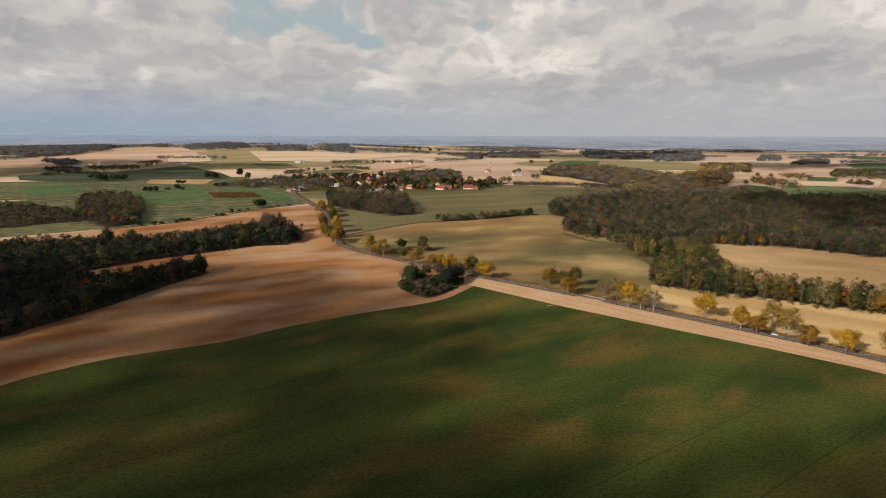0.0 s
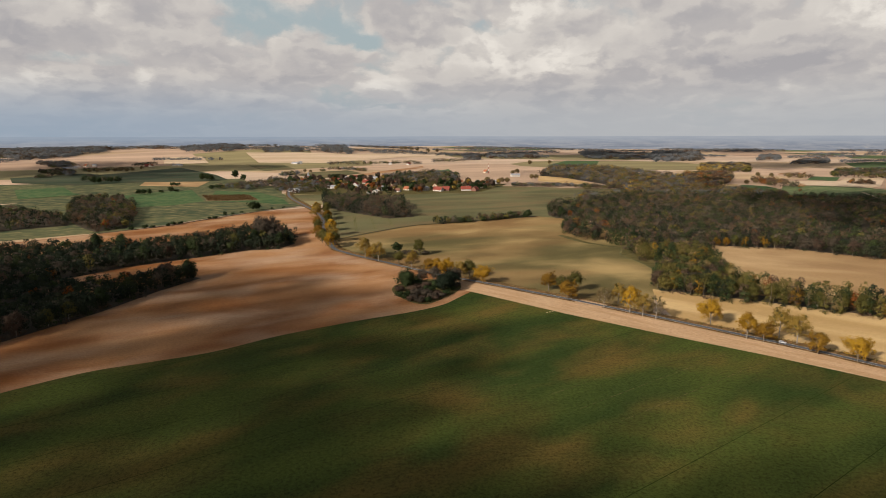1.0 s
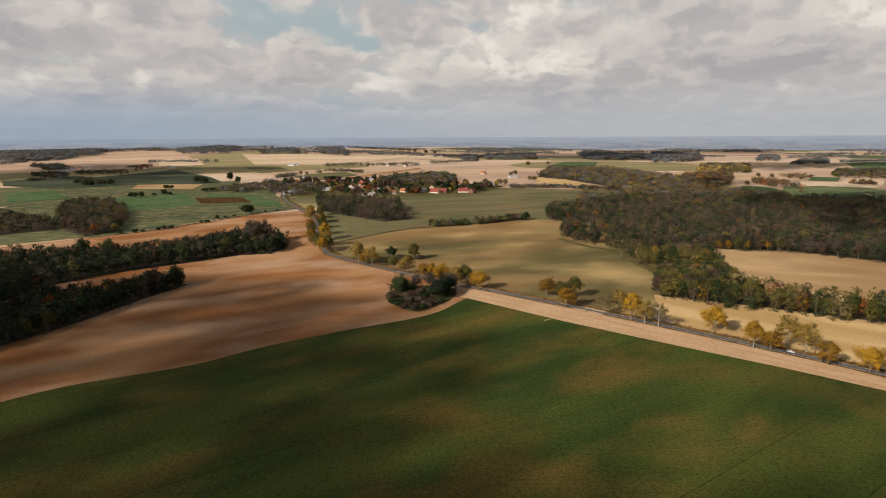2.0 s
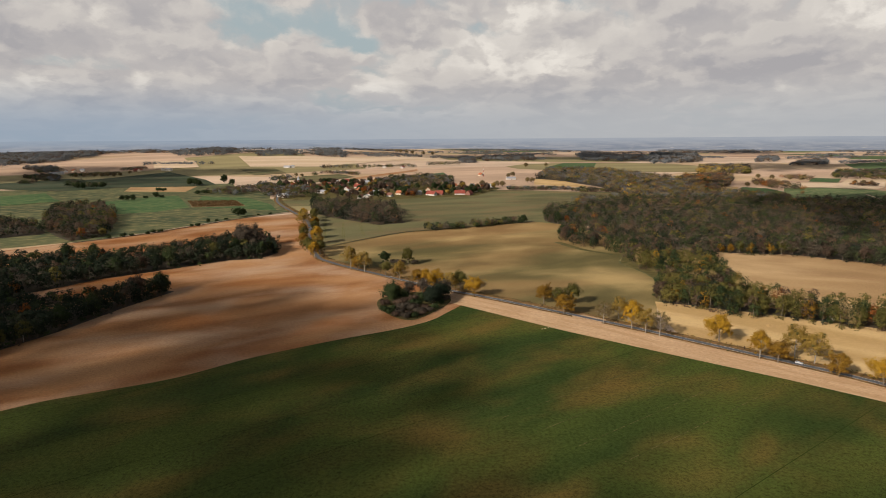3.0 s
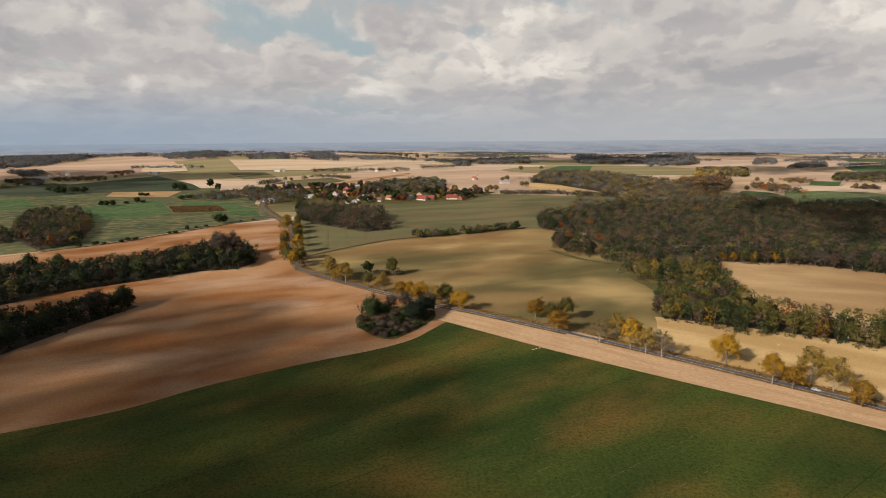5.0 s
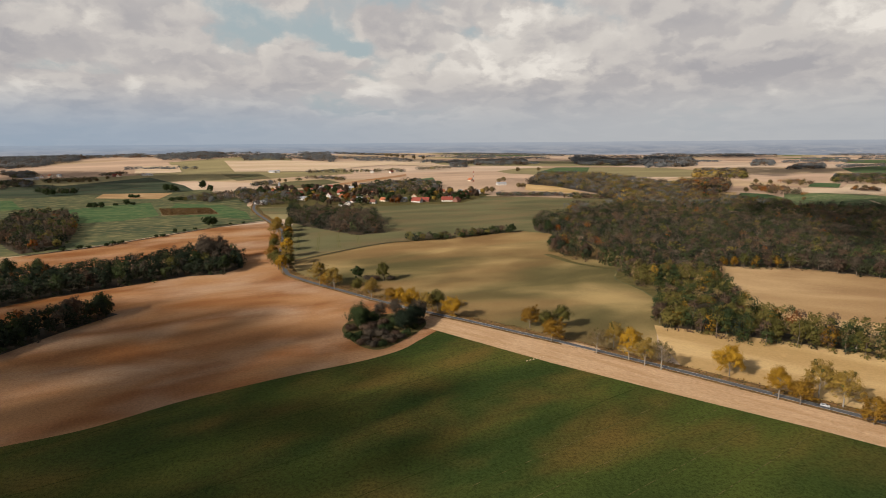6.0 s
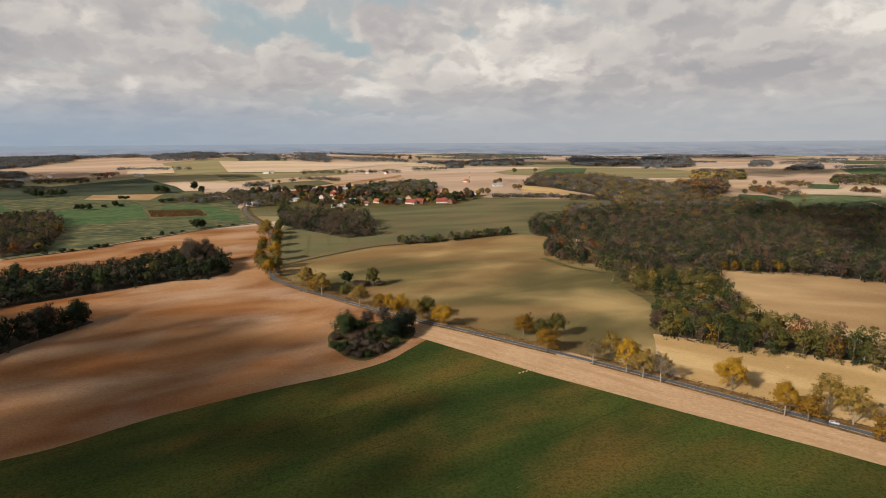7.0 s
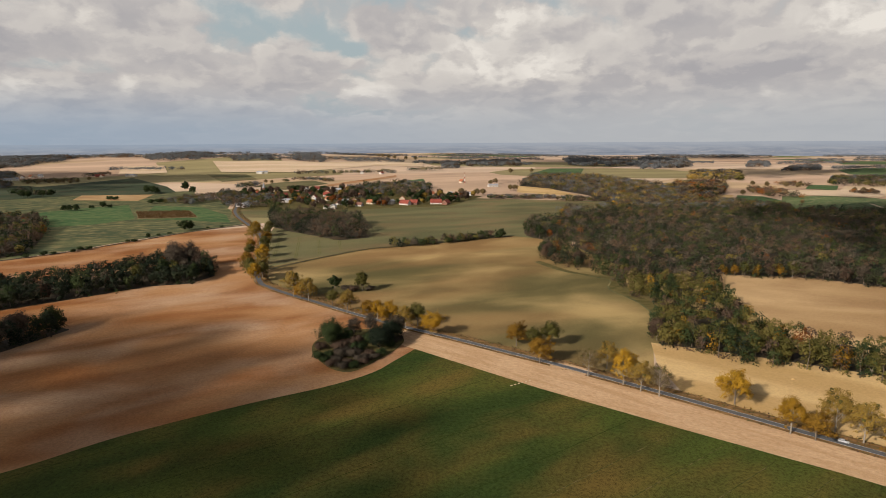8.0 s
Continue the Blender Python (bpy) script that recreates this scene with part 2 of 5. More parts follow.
LEAF = {
    "gold": leaf_material("gold_leaves", (0.20, 0.105, 0.012), (0.40, 0.235, 0.022), (0.44, 0.29, 0.05)),
    "amber": leaf_material("amber_leaves", (0.12, 0.064, 0.012), (0.25, 0.14, 0.018), (0.32, 0.20, 0.03)),
    "straw": leaf_material("straw_leaves", (0.14, 0.092, 0.020), (0.28, 0.185, 0.040), (0.36, 0.25, 0.06)),
    "olive": leaf_material("olive_leaves", (0.056, 0.055, 0.014), (0.108, 0.096, 0.027), (0.15, 0.118, 0.032)),
    "green": leaf_material("green_leaves", (0.019, 0.031, 0.012), (0.040, 0.055, 0.020), (0.056, 0.064, 0.024)),
    "dark": leaf_material("dark_leaves", (0.010, 0.016, 0.010), (0.021, 0.029, 0.017), (0.040, 0.044, 0.022)),
    "brown": leaf_material("brown_leaves", (0.054, 0.038, 0.028), (0.094, 0.063, 0.043), (0.125, 0.080, 0.046)),
    # blue-grey haze painted into the foliage of far trees
    "grey": leaf_material("haze_grey_leaves", (0.095, 0.104, 0.112), (0.116, 0.124, 0.130), (0.140, 0.142, 0.138)),
    "pale_twig": leaf_material("pale_twigs", (0.115, 0.085, 0.042), (0.19, 0.14, 0.062), (0.27, 0.19, 0.07)),
    "rust": leaf_material("rust_leaves", (0.10, 0.034, 0.010), (0.19, 0.065, 0.015), (0.25, 0.11, 0.02)),
    "twig": leaf_material("bare_twigs", (0.046, 0.038, 0.028), (0.082, 0.066, 0.048), (0.115, 0.092, 0.066)),
}

# ---------------------------------------------------------------- mesh helpers


def mesh_of(name, verts, faces, mats, index=None, smooth=False):
    me = bpy.data.meshes.new(name)
    me.from_pydata(verts, [], faces)
    for m in mats:
        me.materials.append(m)
    if index is not None:
        me.polygons.foreach_set("material_index", np.asarray(index, np.int32))
    if smooth:
        me.polygons.foreach_set("use_smooth", np.ones(len(me.polygons), bool))
    me.update()
    return me


def quad_mesh(name, verts, mats, index=None, tone=None):
    """A mesh of loose quads: rows of four corners and the way that the foliage there faces. tone: how far each one's tree has turned in autumn."""
    rows = np.asarray(verts, np.float32).reshape(-1, 5, 3)
    count = len(rows)
    me = bpy.data.meshes.new(name)
    me.vertices.add(4 * count)
    me.vertices.foreach_set("co", rows[:, :4].ravel())
    me.loops.add(4 * count)
    me.loops.foreach_set("vertex_index", np.arange(4 * count, dtype=np.int32))
    me.polygons.add(count)
    me.polygons.foreach_set("loop_start", np.arange(0, 4 * count, 4, dtype=np.int32))
    for m in mats:
        me.materials.append(m)
    if index is not None:
        me.polygons.foreach_set("material_index", np.asarray(index, np.int32))
    me.update(calc_edges=True)
    me.validate()
    me.attributes.new("custom_normal", "FLOAT_VECTOR", "POINT").data.foreach_set("vector", np.repeat(rows[:, 4], 4, axis=0).ravel())
    if tone is not None:
        me.attributes.new("tone", "FLOAT", "FACE").data.foreach_set("value", np.asarray(tone, np.float32))
    return me


def part(name, bm, mat, parent, label=""):
    """Links a bmesh or a mesh as one mesh object under a thing or a part."""
    me = bm
    if isinstance(bm, bmesh.types.BMesh):
        me = bpy.data.meshes.new(name)
        bm.to_mesh(me)
        bm.free()
        me.materials.append(mat)
    ob = new(name, me)
    ob.parent = parent
    return tagged(ob, label) if label else ob


def curve_points(points, step, closed=False):
    """A smooth line through the points (Catmull-Rom), cut into steps."""
    pts = [np.array(q, float) for q in points]
    out, count = [], len(pts)
    for i in range(count if closed else count - 1):
        a, b = pts[i], pts[(i + 1) % count]
        before = pts[i - 1] if closed or i else 2 * a - b
        after = pts[(i + 2) % count] if closed or i + 2 < count else 2 * b - a
        steps = max(1, int(np.linalg.norm(b - a) / step))
        for s in range(steps):
            t = s / steps
            out.append(0.5 * (2 * a + (b - before) * t + (2 * before - 5 * a + 4 * b - after) * t * t + (3 * a - before - 3 * b + after) * t ** 3))
    if not closed:
        out.append(pts[-1])
    return np.array(out)


def inside(poly, x, y):
    """Which of the points lie in the polygon."""
    x, y = np.asarray(x, float), np.asarray(y, float)
    hit = np.zeros(x.shape, bool)
    for (ax, ay), (bx, by) in zip(poly, np.roll(poly, -1, axis=0)):
        cut = ((ay > y) != (by > y)) & (x < (bx - ax) * (y - ay) / (by - ay + 1e-12) + ax)
        hit ^= cut
    return hit


def edge_gap(poly, x, y):
    """How far the points lie from the polygon's outline."""
    best = np.full(np.shape(x), 1e9)
    for (ax, ay), (bx, by) in zip(poly, np.roll(poly, -1, axis=0)):
        dx, dy = bx - ax, by - ay
        t = np.clip(((x - ax) * dx + (y - ay) * dy) / (dx * dx + dy * dy + 1e-9), 0, 1)
        best = np.minimum(best, np.hypot(x - ax - t * dx, y - ay - t * dy))
    return best


def sheet(name, poly, mat, lift, cell, label, category="field", wobble=0.0, seed=1):
    """A piece of ground that follows the land, inside the outline."""
    rng = np.random.default_rng(seed)
    poly = np.asarray(poly, float)
    if wobble:
        poly = poly + rng.normal(0, wobble, poly.shape)
    lo, hi = poly.min(0), poly.max(0)
    gx, gy = np.meshgrid(np.arange(lo[0], hi[0], cell), np.arange(lo[1], hi[1], cell))
    gx, gy = gx.ravel(), gy.ravel()
    keep = inside(poly, gx, gy) & (edge_gap(poly, gx, gy) > cell * 0.35)
    pts = [Vector(q) for q in poly] + [Vector(q) for q in zip(gx[keep], gy[keep])]
    v, _, f, *_ = geometry.delaunay_2d_cdt(pts, [], [list(range(len(poly)))], 1, 1e-4)
    xy = np.array([tuple(q) for q in v])
    z = land(xy[:, 0], xy[:, 1]) + lift
    me = mesh_of(name, np.c_[xy, z].tolist(), [list(t) for t in f], [mat], smooth=True)
    if me.polygons[0].normal.z < 0:
        me.flip_normals()
    return tagged(new(name, me), label, category, kind="structure")


def ribbon(name, line, offset_a, offset_b, mat, lift, label, category):
    """A strip along a line, between two offsets to its right."""
    line = np.asarray(line)
    d = np.gradient(line, axis=0)
    d /= np.linalg.norm(d, axis=1, keepdims=True)
    side = np.c_[d[:, 1], -d[:, 0]]
    a, b = line + side * np.reshape(offset_a, (-1, 1)), line + side * np.reshape(offset_b, (-1, 1))
    verts, faces = [], []
    for i, (q, r) in enumerate(zip(a, b)):
        verts += [(*q, float(land(*line[i])) + lift), (*r, float(land(*line[i])) + lift)]
        if i:
            faces.append((2 * i - 2, 2 * i - 1, 2 * i + 1, 2 * i))
    me = mesh_of(name, verts, faces, [mat], smooth=True)
    if me.polygons[0].normal.z < 0:
        me.flip_normals()
    return tagged(new(name, me), label, category, kind="structure")


# ---------------------------------------------------------------- ground and fields


def axis_steps(lo, hi, near_lo, near_hi, fine):
    """Coordinates with a fine step in the near stretch and growing steps outside."""
    mid = list(np.arange(near_lo, near_hi + 1, fine))
    step, up_side, q = fine, [], near_hi
    while q < hi:
        step *= 1.12
        q += step
        up_side.append(min(q, hi))
    step, down_side, q = fine, [], near_lo
    while q > lo:
        step *= 1.12
        q -= step
        down_side.append(max(q, lo))
    return np.array(down_side[::-1] + mid + up_side)


def patchwork(k, p):
    """Far farmland: long fields of stubble, soil and young crop, each of one colour."""
    q = turned(k, p, 24, 1 / 520, 1 / 330)
    cell = k.add("ShaderNodeTexVoronoi", {"Vector": q, "Scale": 1.0, "Randomness": 0.8}).outputs["Color"]
    pick = k.add("ShaderNodeSeparateColor", {0: cell}).outputs[0]
    col = k.ramp(pick, [(0.0, (0.48, 0.34, 0.235)), (0.30, (0.54, 0.405, 0.29)), (0.52, (0.40, 0.275, 0.185)), (0.63, (0.26, 0.22, 0.11)),
                        (0.76, (0.085, 0.12, 0.05)), (0.86, (0.46, 0.33, 0.20))])
    col.node.color_ramp.interpolation = "CONSTANT"
    streak = k.noise(turned(k, p, 24, 1 / 500, 1 / 160), 1.0, 4.0, 0.6)
    fine = k.noise(p, 0.5, 3.0, 0.6)
    shade = k.math("ADD", k.math("MULTIPLY", streak, 0.7), k.math("MULTIPLY", fine, 0.3))
    col = k.mix(1.0, col, k.add("ShaderNodeCombineColor", {c: k.span(shade, 0.3, 0.7, 0.75, 1.2) for c in range(3)}).outputs[0])
    col.node.blend_type = "MULTIPLY"
    return col, fine, 0.2


M_FARMLAND = material("farmland", patchwork, 0.95)
gx, gy = np.meshgrid(axis_steps(-4800, 4800, -700, 800, 14), axis_steps(-4800, 4800, -60, 1500, 14))
rows_n, cols_n = gx.shape
ids = np.arange(rows_n * cols_n).reshape(gx.shape)
quads = np.stack([ids[:-1, :-1], ids[:-1, 1:], ids[1:, 1:], ids[1:, :-1]], -1).reshape(-1, 4)
tagged(new("ground", mesh_of("ground", np.stack([gx.ravel(), gy.ravel(), land(gx, gy).ravel()], -1).tolist(), quads.tolist(), [M_FARMLAND], smooth=True)),
       "rolling farmland with stubble and crop fields", "ground", kind="structure")

ROAD = curve_points([(330, 212), (241, 309), (215, 338), (190, 362), (154, 396), (108, 437), (80, 460), (48, 486), (18, 508), (-6, 527), (-27, 545),
                     (-52, 568), (-75, 588), (-98, 611), (-112, 632), (-134, 704), (-158, 810), (-181, 867), (-207, 918), (-240, 985), (-262, 1047),
                     (-270, 1110), (-240, 1160), (-170, 1190)], 6.0)
GREEN_EDGE = curve_points([(-262, 150), (-236, 220), (-215, 273), (-200, 293), (-180, 311), (-155, 324), (-128, 339), (-102, 363), (-83, 377), (-52, 397),
                           (-18, 416), (3, 433), (14, 450), (25, 468)], 4.0)
GREEN_RIGHT = [(88, 410), (143, 364), (186, 329), (219, 299), (300, 215), (420, 90), (420, -600), (-420, -600), (-420, 0)]

soil_poly = np.concatenate([GREEN_EDGE, [(60, 470), (20, 504)], [q for q in ROAD if q[1] > 507 and q[1] < 890][::2],
                            [(-195, 892), (-257, 860), (-304, 808), (-343, 757), (-389, 715), (-600, 560), (-700, 300), (-420, 100)]])
sheet("bare_field", soil_poly, M_SOIL, 0.10, 11, "bare reddish-brown ploughed field with soft pale bands")
strip_poly = np.concatenate([[(25, 468)], [q for q in GREEN_RIGHT[:6]], [(440, 110), (330, 206)], [q for q in ROAD if q[1] < 508], [(10, 500), (14, 478)]])
sheet("field_margin", strip_poly, M_STRIP, 0.16, 8, "pale harrowed soil strip beside the road")
sheet("crop_field", np.concatenate([GREEN_EDGE, GREEN_RIGHT]), M_CROP, 0.24, 14, "dark green winter crop with brownish thin patches")

mid_poly = np.concatenate([[q for q in ROAD if 400 < q[1] < 690], [(-116, 680), (-78, 718), (-32, 758), (-2, 768), (60, 788), (130, 817), (160, 800),
                           (190, 760), (220, 640), (230, 560), (200, 480), (169, 470)]])
sheet("sprouting_field", mid_poly, M_SEEDED, 0.12, 12, "brown-green sprouting field, sunlit streaks painted pale in its colour")
gold_poly = np.concatenate([[(169, 474), (160, 440), (158, 402)], [q for q in ROAD if q[1] < 398][::-1], [(520, 160), (520, 300), (304, 400), (221, 448)]])
sheet("stubble_field", gold_poly, M_STUBBLE, 0.17, 12, "golden stubble field between road and woods")
sheet("stubble_field", [(285, 640), (361, 626), (400, 598), (440, 570), (530, 510), (610, 430), (530, 300), (430, 358), (340, 398), (300, 420), (262, 440), (240, 460), (233, 494), (240, 530), (252, 575)], M_CLEARING, 0.12, 14,
      "golden stubble clearing enclosed by woods")
sheet("meadow", [(-165, 690), (-110, 668), (-30, 745), (130, 800), (190, 770), (230, 900), (340, 1010), (345, 1130), (80, 1190), (-60, 1080), (-180, 960)], M_OLIVE, 0.05, 22,
      "olive grass between the fields and woods", "meadow")
sheet("crop_field", [(-117, 687), (-79, 722), (-32, 760), (-8, 768), (-60, 810), (-137, 860), (-165, 900), (-150, 800), (-130, 710)], M_OLIVE, 0.14, 14,
      "olive young crop with pale tramlines")
sheet("crop_field", [(-80, 1048), (35, 1092), (139, 1052), (180, 960), (140, 850), (101, 812), (60, 796), (9, 785), (-50, 830)], M_OLIVE, 0.14, 16,
      "olive-green crop on a low rise")
sheet("crop_field", [(85, 1175), (332, 1110), (310, 1000), (222, 1000), (150, 1055)], M_OLIVE, 0.30, 18, "narrow olive crop below the village")
sheet("meadow", [(-600, 600), (-389, 718), (-343, 760), (-304, 812), (-257, 866), (-205, 915), (-232, 965), (-276, 1060), (-383, 1110), (-540, 1060), (-700, 900)],
      M_MEADOW, 0.12, 16, "pale green meadow with dry patches")
sheet("crop_field", [(-461, 898), (-408, 917), (-373, 962), (-414, 1037), (-455, 1114), (-500, 1085), (-560, 1020), (-520, 950)], M_GREEN, 0.30, 16, "bright green crop strip")
sheet("crop_field", [(-368, 958), (-314, 951), (-230, 925), (-257, 991), (-322, 1077), (-407, 1100)], M_GREEN, 0.28, 16, "bright green crop beside the planted plot")
sheet("orchard_floor", [(-369, 960), (-290, 972), (-326, 1040), (-405, 1034)], M_ORCHARD, 0.36, 12, "rust-coloured planted plot")

# fields further off
sheet("crop_field", [(-873, 1240), (-715, 1190), (-780, 1350), (-800, 1440), (-868, 1482), (-951, 1345)], M_DUSK, 0.55, 40, "dark grey-green crop in the hollow")
sheet("crop_field", [(-685, 985), (-619, 1045), (-650, 1075), (-720, 1160), (-780, 1113)], M_GREEN, 0.62, 30, "fresh green strip with straw edges")
sheet("crop_field", [(-713, 1189), (-640, 1240), (-515, 1262), (-454, 1300), (-526, 1429), (-724, 1692), (-780, 1500), (-860, 1330)], M_DUSK, 0.5, 40,
      "dark blue-green crop on a gentle slope")
sheet("stubble_field", [(-640, 1082), (-550, 1050), (-534, 1112), (-462, 1108), (-461, 1141), (-573, 1173), (-720, 1165)], M_MEADOW, 0.45, 30, "pale green and straw meadow")
sheet("bare_field", [(-585, 1181), (-464, 1165), (-480, 1262), (-610, 1254)], M_CLEARING, 0.6, 30, "small tan-brown field")
sheet("stubble_field", [(-563, 1883), (-347, 1867), (-149, 2161), (17, 2125), (13, 2557), (-333, 2290), (-539, 2350), (-760, 2375)], M_PALE, 1.4, 60, "broad pale tan field on a rise")
sheet("stubble_field", [(-818, 1802), (-715, 1877), (-861, 2201), (-996, 2184)], M_PALE, 1.4, 60, "pale striped stubble field")
sheet("crop_field", [(-451, 1550), (-386, 1620), (-469, 1805), (-580, 1811)], M_OLIVE, 0.9, 50, "green strip among stubble fields")
sheet("crop_field", [(-337, 1414), (-252, 1330), (-190, 1474), (-242, 1573), (-317, 1511)], M_OLIVE, 0.8, 40, "pale green crop behind the village")
sheet("bare_field", [(-178, 1401), (-47, 1667), (-52, 1735), (-190, 1450)], M_SOIL, 0.8, 40, "narrow dark brown strip of soil")
sheet("crop_field", [(-112, 1330), (-100, 1418), (26, 1538), (21, 1610), (-47, 1489)], M_GREEN, 0.7, 40, "bright green strip behind the village")
sheet("crop_field", [(308, 1768), (427, 2076), (550, 2121), (445, 1751)], M_GREEN, 1.2, 60, "green field among far stubble")
sheet("stubble_field", [(202, 1259), (268, 1215), (306, 1212), (278, 1333), (222, 1398)], M_STUBBLE, 0.6, 30, "golden field behind a hedge")
sheet("crop_field", [(559, 995), (600, 1070), (690, 1224), (775, 1236), (851, 1200), (900, 1000), (680, 965), (621, 980)], M_STRIPED, 0.5, 30, "green crop with pale sown stripes")
sheet("crop_field", [(560, 1139), (590, 1070), (646, 1137), (649, 1213), (609, 1231)], M_GREEN, 0.55, 30, "small bright green crop")
sheet("crop_field", [(440, 985), (480, 966), (545, 940), (548, 960), (515, 1010), (473, 1015)], M_GREEN, 0.6, 20, "green glade between woods")
sheet("stubble_field", [(505, 1136), (498, 1103), (542, 1125), (605, 1235), (570, 1240)], M_STUBBLE, 0.6, 30, "small yellow field at the wood")
sheet("stubble_field", [(728, 1337), (708, 1240), (770, 1238), (856, 1206), (899, 1239), (1070, 1463), (981, 1470), (889, 1354), (816, 1355)], M_PALE, 0.7, 40, "pale sandy stubble field")
sheet("crop_field", [(835, 1384), (886, 1360), (972, 1479), (922, 1509)], M_GREEN, 0.8, 40, "small green field")
sheet("gardens", [(-330, 1225), (-255, 1050), (-120, 1030), (70, 1075), (130, 1200), (60, 1250), (-130, 1340), (-330, 1285)], M_GRASS, 0.4, 24, "rough grass gardens of the village", "gardens")
sheet("meadow", [(-265, 1040), (-245, 970), (-190, 965), (-120, 970), (-50, 925), (-85, 1045), (-150, 1050)], M_OLIVE, 0.35, 18, "olive rough meadow below the village", "meadow")
sheet("meadow", [(-900, 900), (-560, 960), (-530, 1060), (-383, 1105), (-276, 1055), (-300, 1150), (-430, 1330), (-700, 1250), (-900, 1200)], M_MEADOW, 0.06, 30,
      "olive-green grassland in the hollow", "meadow")
COPSE = curve_points([(-36, 467), (-28, 450), (-18, 437), (-9, 434), (-2, 441), (6, 454), (13, 466), (18, 484), (10, 499), (-5, 506), (-22, 500), (-36, 486)], 4, True)
sheet("copse_floor", COPSE, M_GRASS, 0.30, 5, "rough grass and weeds under the copse", "ground")
PATH = curve_points([(186, 512), (193, 528), (195, 541), (192, 566), (183, 595), (190, 624), (158, 655), (138, 692)], 5)
ribbon("grass_margin", PATH, -4.0, 7.0, M_GRASS, 0.20, "grassy margin at the edge of the woods", "grass margin")
ribbon("farm_track", PATH, -4.3, -3.1, M_MEADOW, 0.26, "pale wheel track along the woods", "track")
ribbon("pull_in", [(116, 425), (108, 433), (100, 440)], -1.5, 8.5, M_STRIP, 0.42, "pale gravel field entrance beside the road", "track")
ribbon("farm_track", curve_points([(-206, 905), (-249, 870), (-300, 806), (-345, 752), (-400, 706)], 12), -2.5, 1.5, M_LITTER, 0.4, "narrow dark ditch between fields", "ditch")
ribbon("grass_margin", curve_points([(-114, 672), (-78, 712), (-32, 753), (-2, 764), (60, 788), (130, 817)], 8), -3.0, 3.0, M_GRASS, 0.3, "grass strip between two fields", "grass margin")
# flat ribbon: the ditch's shading is put into its dark colour
ribbon("ditch", curve_points([(-114, 672), (-78, 712), (-32, 753), (-2, 764), (60, 788), (130, 817)], 8), -1.0, 1.4, M_LITTER, 0.36, "overgrown ditch between two fields, its shading a dark strip", "ditch")


def broken(name, wheel, crop):
    def build(k, p):
        a = k.noise(p, 0.22, 4.0, 0.7)
        return k.mix(k.span(a, 0.46, 0.60), crop, wheel), k.noise(p, 3.0), 0.05

    return material(name, build, 0.95)


M_TRAM = broken("worn_tramline", (0.125, 0.10, 0.045), (0.040, 0.050, 0.012))
M_TRAM_DARK = broken("dark_tramline", (0.017, 0.027, 0.005), (0.022, 0.037, 0.006))
M_TRAM_PALE = broken("pale_tramline", (0.17, 0.15, 0.06), (0.10, 0.10, 0.035))
DRILL = np.array([math.cos(radians(35)), math.sin(radians(35))])
ACROSS = np.array([-DRILL[1], DRILL[0]])
CROP_POLY = np.concatenate([GREEN_EDGE, GREEN_RIGHT])
for i in range(-3, 16):
    mid = ACROSS * (70 + 18.4 * i)
    along = np.arange(-350, 420, 5.0)
    pts = mid + along[:, None] * DRILL
    ok = inside(CROP_POLY, pts[:, 0], pts[:, 1]) & (edge_gap(CROP_POLY, pts[:, 0], pts[:, 1]) > 5) & (pts[:, 1] > 60)
    if ok.sum() > 4:
        if 4 < i < 9:
            ribbon("tramline", pts[ok][-26:], -0.17, 0.17, M_TRAM, 0.30, "pale broken wheel track worn into the crop", "tramline")
        elif i % 2:
            ribbon("tramline", pts[ok], -0.14, 0.14, M_TRAM_DARK, 0.30, "faint wheel track in the crop", "tramline")
for a, b in (((-142, 833), (-121, 719)), ((-116, 818), (-99, 716)), ((-92, 806), (-78, 732)), ((-68, 800), (-58, 745))):
    for o in (-1.0, 1.0):
        ribbon("tramline", curve_points([a, b], 6), o - 0.35, o + 0.35, M_TRAM_PALE, 0.25, "pale wheel track in the olive crop", "tramline")

ribbon("road", ROAD, -2.05, 2.05, M_ASPHALT, 0.45, "grey asphalt country road", "road")
ribbon("verge", ROAD, 2.05, 8.2, M_VERGE, 0.36, "dry rust-brown grass verge with shrubs", "verge")
ribbon("verge", ROAD, -4.4, -2.05, M_VERGE, 0.36, "dry rust-brown grass verge", "verge")

for o in (-1.8, 1.8):
    ribbon("road_line", ROAD[:80], o - 0.07, o + 0.07, M_LINE, 0.47, "worn white edge line on the road", "road marking")

# ---------------------------------------------------------------- distance
# glowing ring: blue haze is painted in and fades to the sky's colour
M_BLUE = bpy.data.materials.new("far_haze")
M_BLUE.use_nodes = True
k = Nodes(M_BLUE.node_tree)
p = k.add("ShaderNodeNewGeometry").outputs["Position"]
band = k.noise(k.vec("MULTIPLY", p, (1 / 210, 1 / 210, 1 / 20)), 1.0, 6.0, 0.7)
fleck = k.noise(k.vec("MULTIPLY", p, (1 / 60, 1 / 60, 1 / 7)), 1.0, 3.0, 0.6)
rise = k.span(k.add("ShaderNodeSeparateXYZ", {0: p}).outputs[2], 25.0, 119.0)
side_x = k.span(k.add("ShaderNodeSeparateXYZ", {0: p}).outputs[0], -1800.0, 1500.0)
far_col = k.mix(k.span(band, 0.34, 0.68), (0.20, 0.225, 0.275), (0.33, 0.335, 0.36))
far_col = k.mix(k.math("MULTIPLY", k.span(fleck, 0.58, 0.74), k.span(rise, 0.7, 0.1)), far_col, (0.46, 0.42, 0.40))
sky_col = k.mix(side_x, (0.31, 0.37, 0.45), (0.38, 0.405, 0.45))
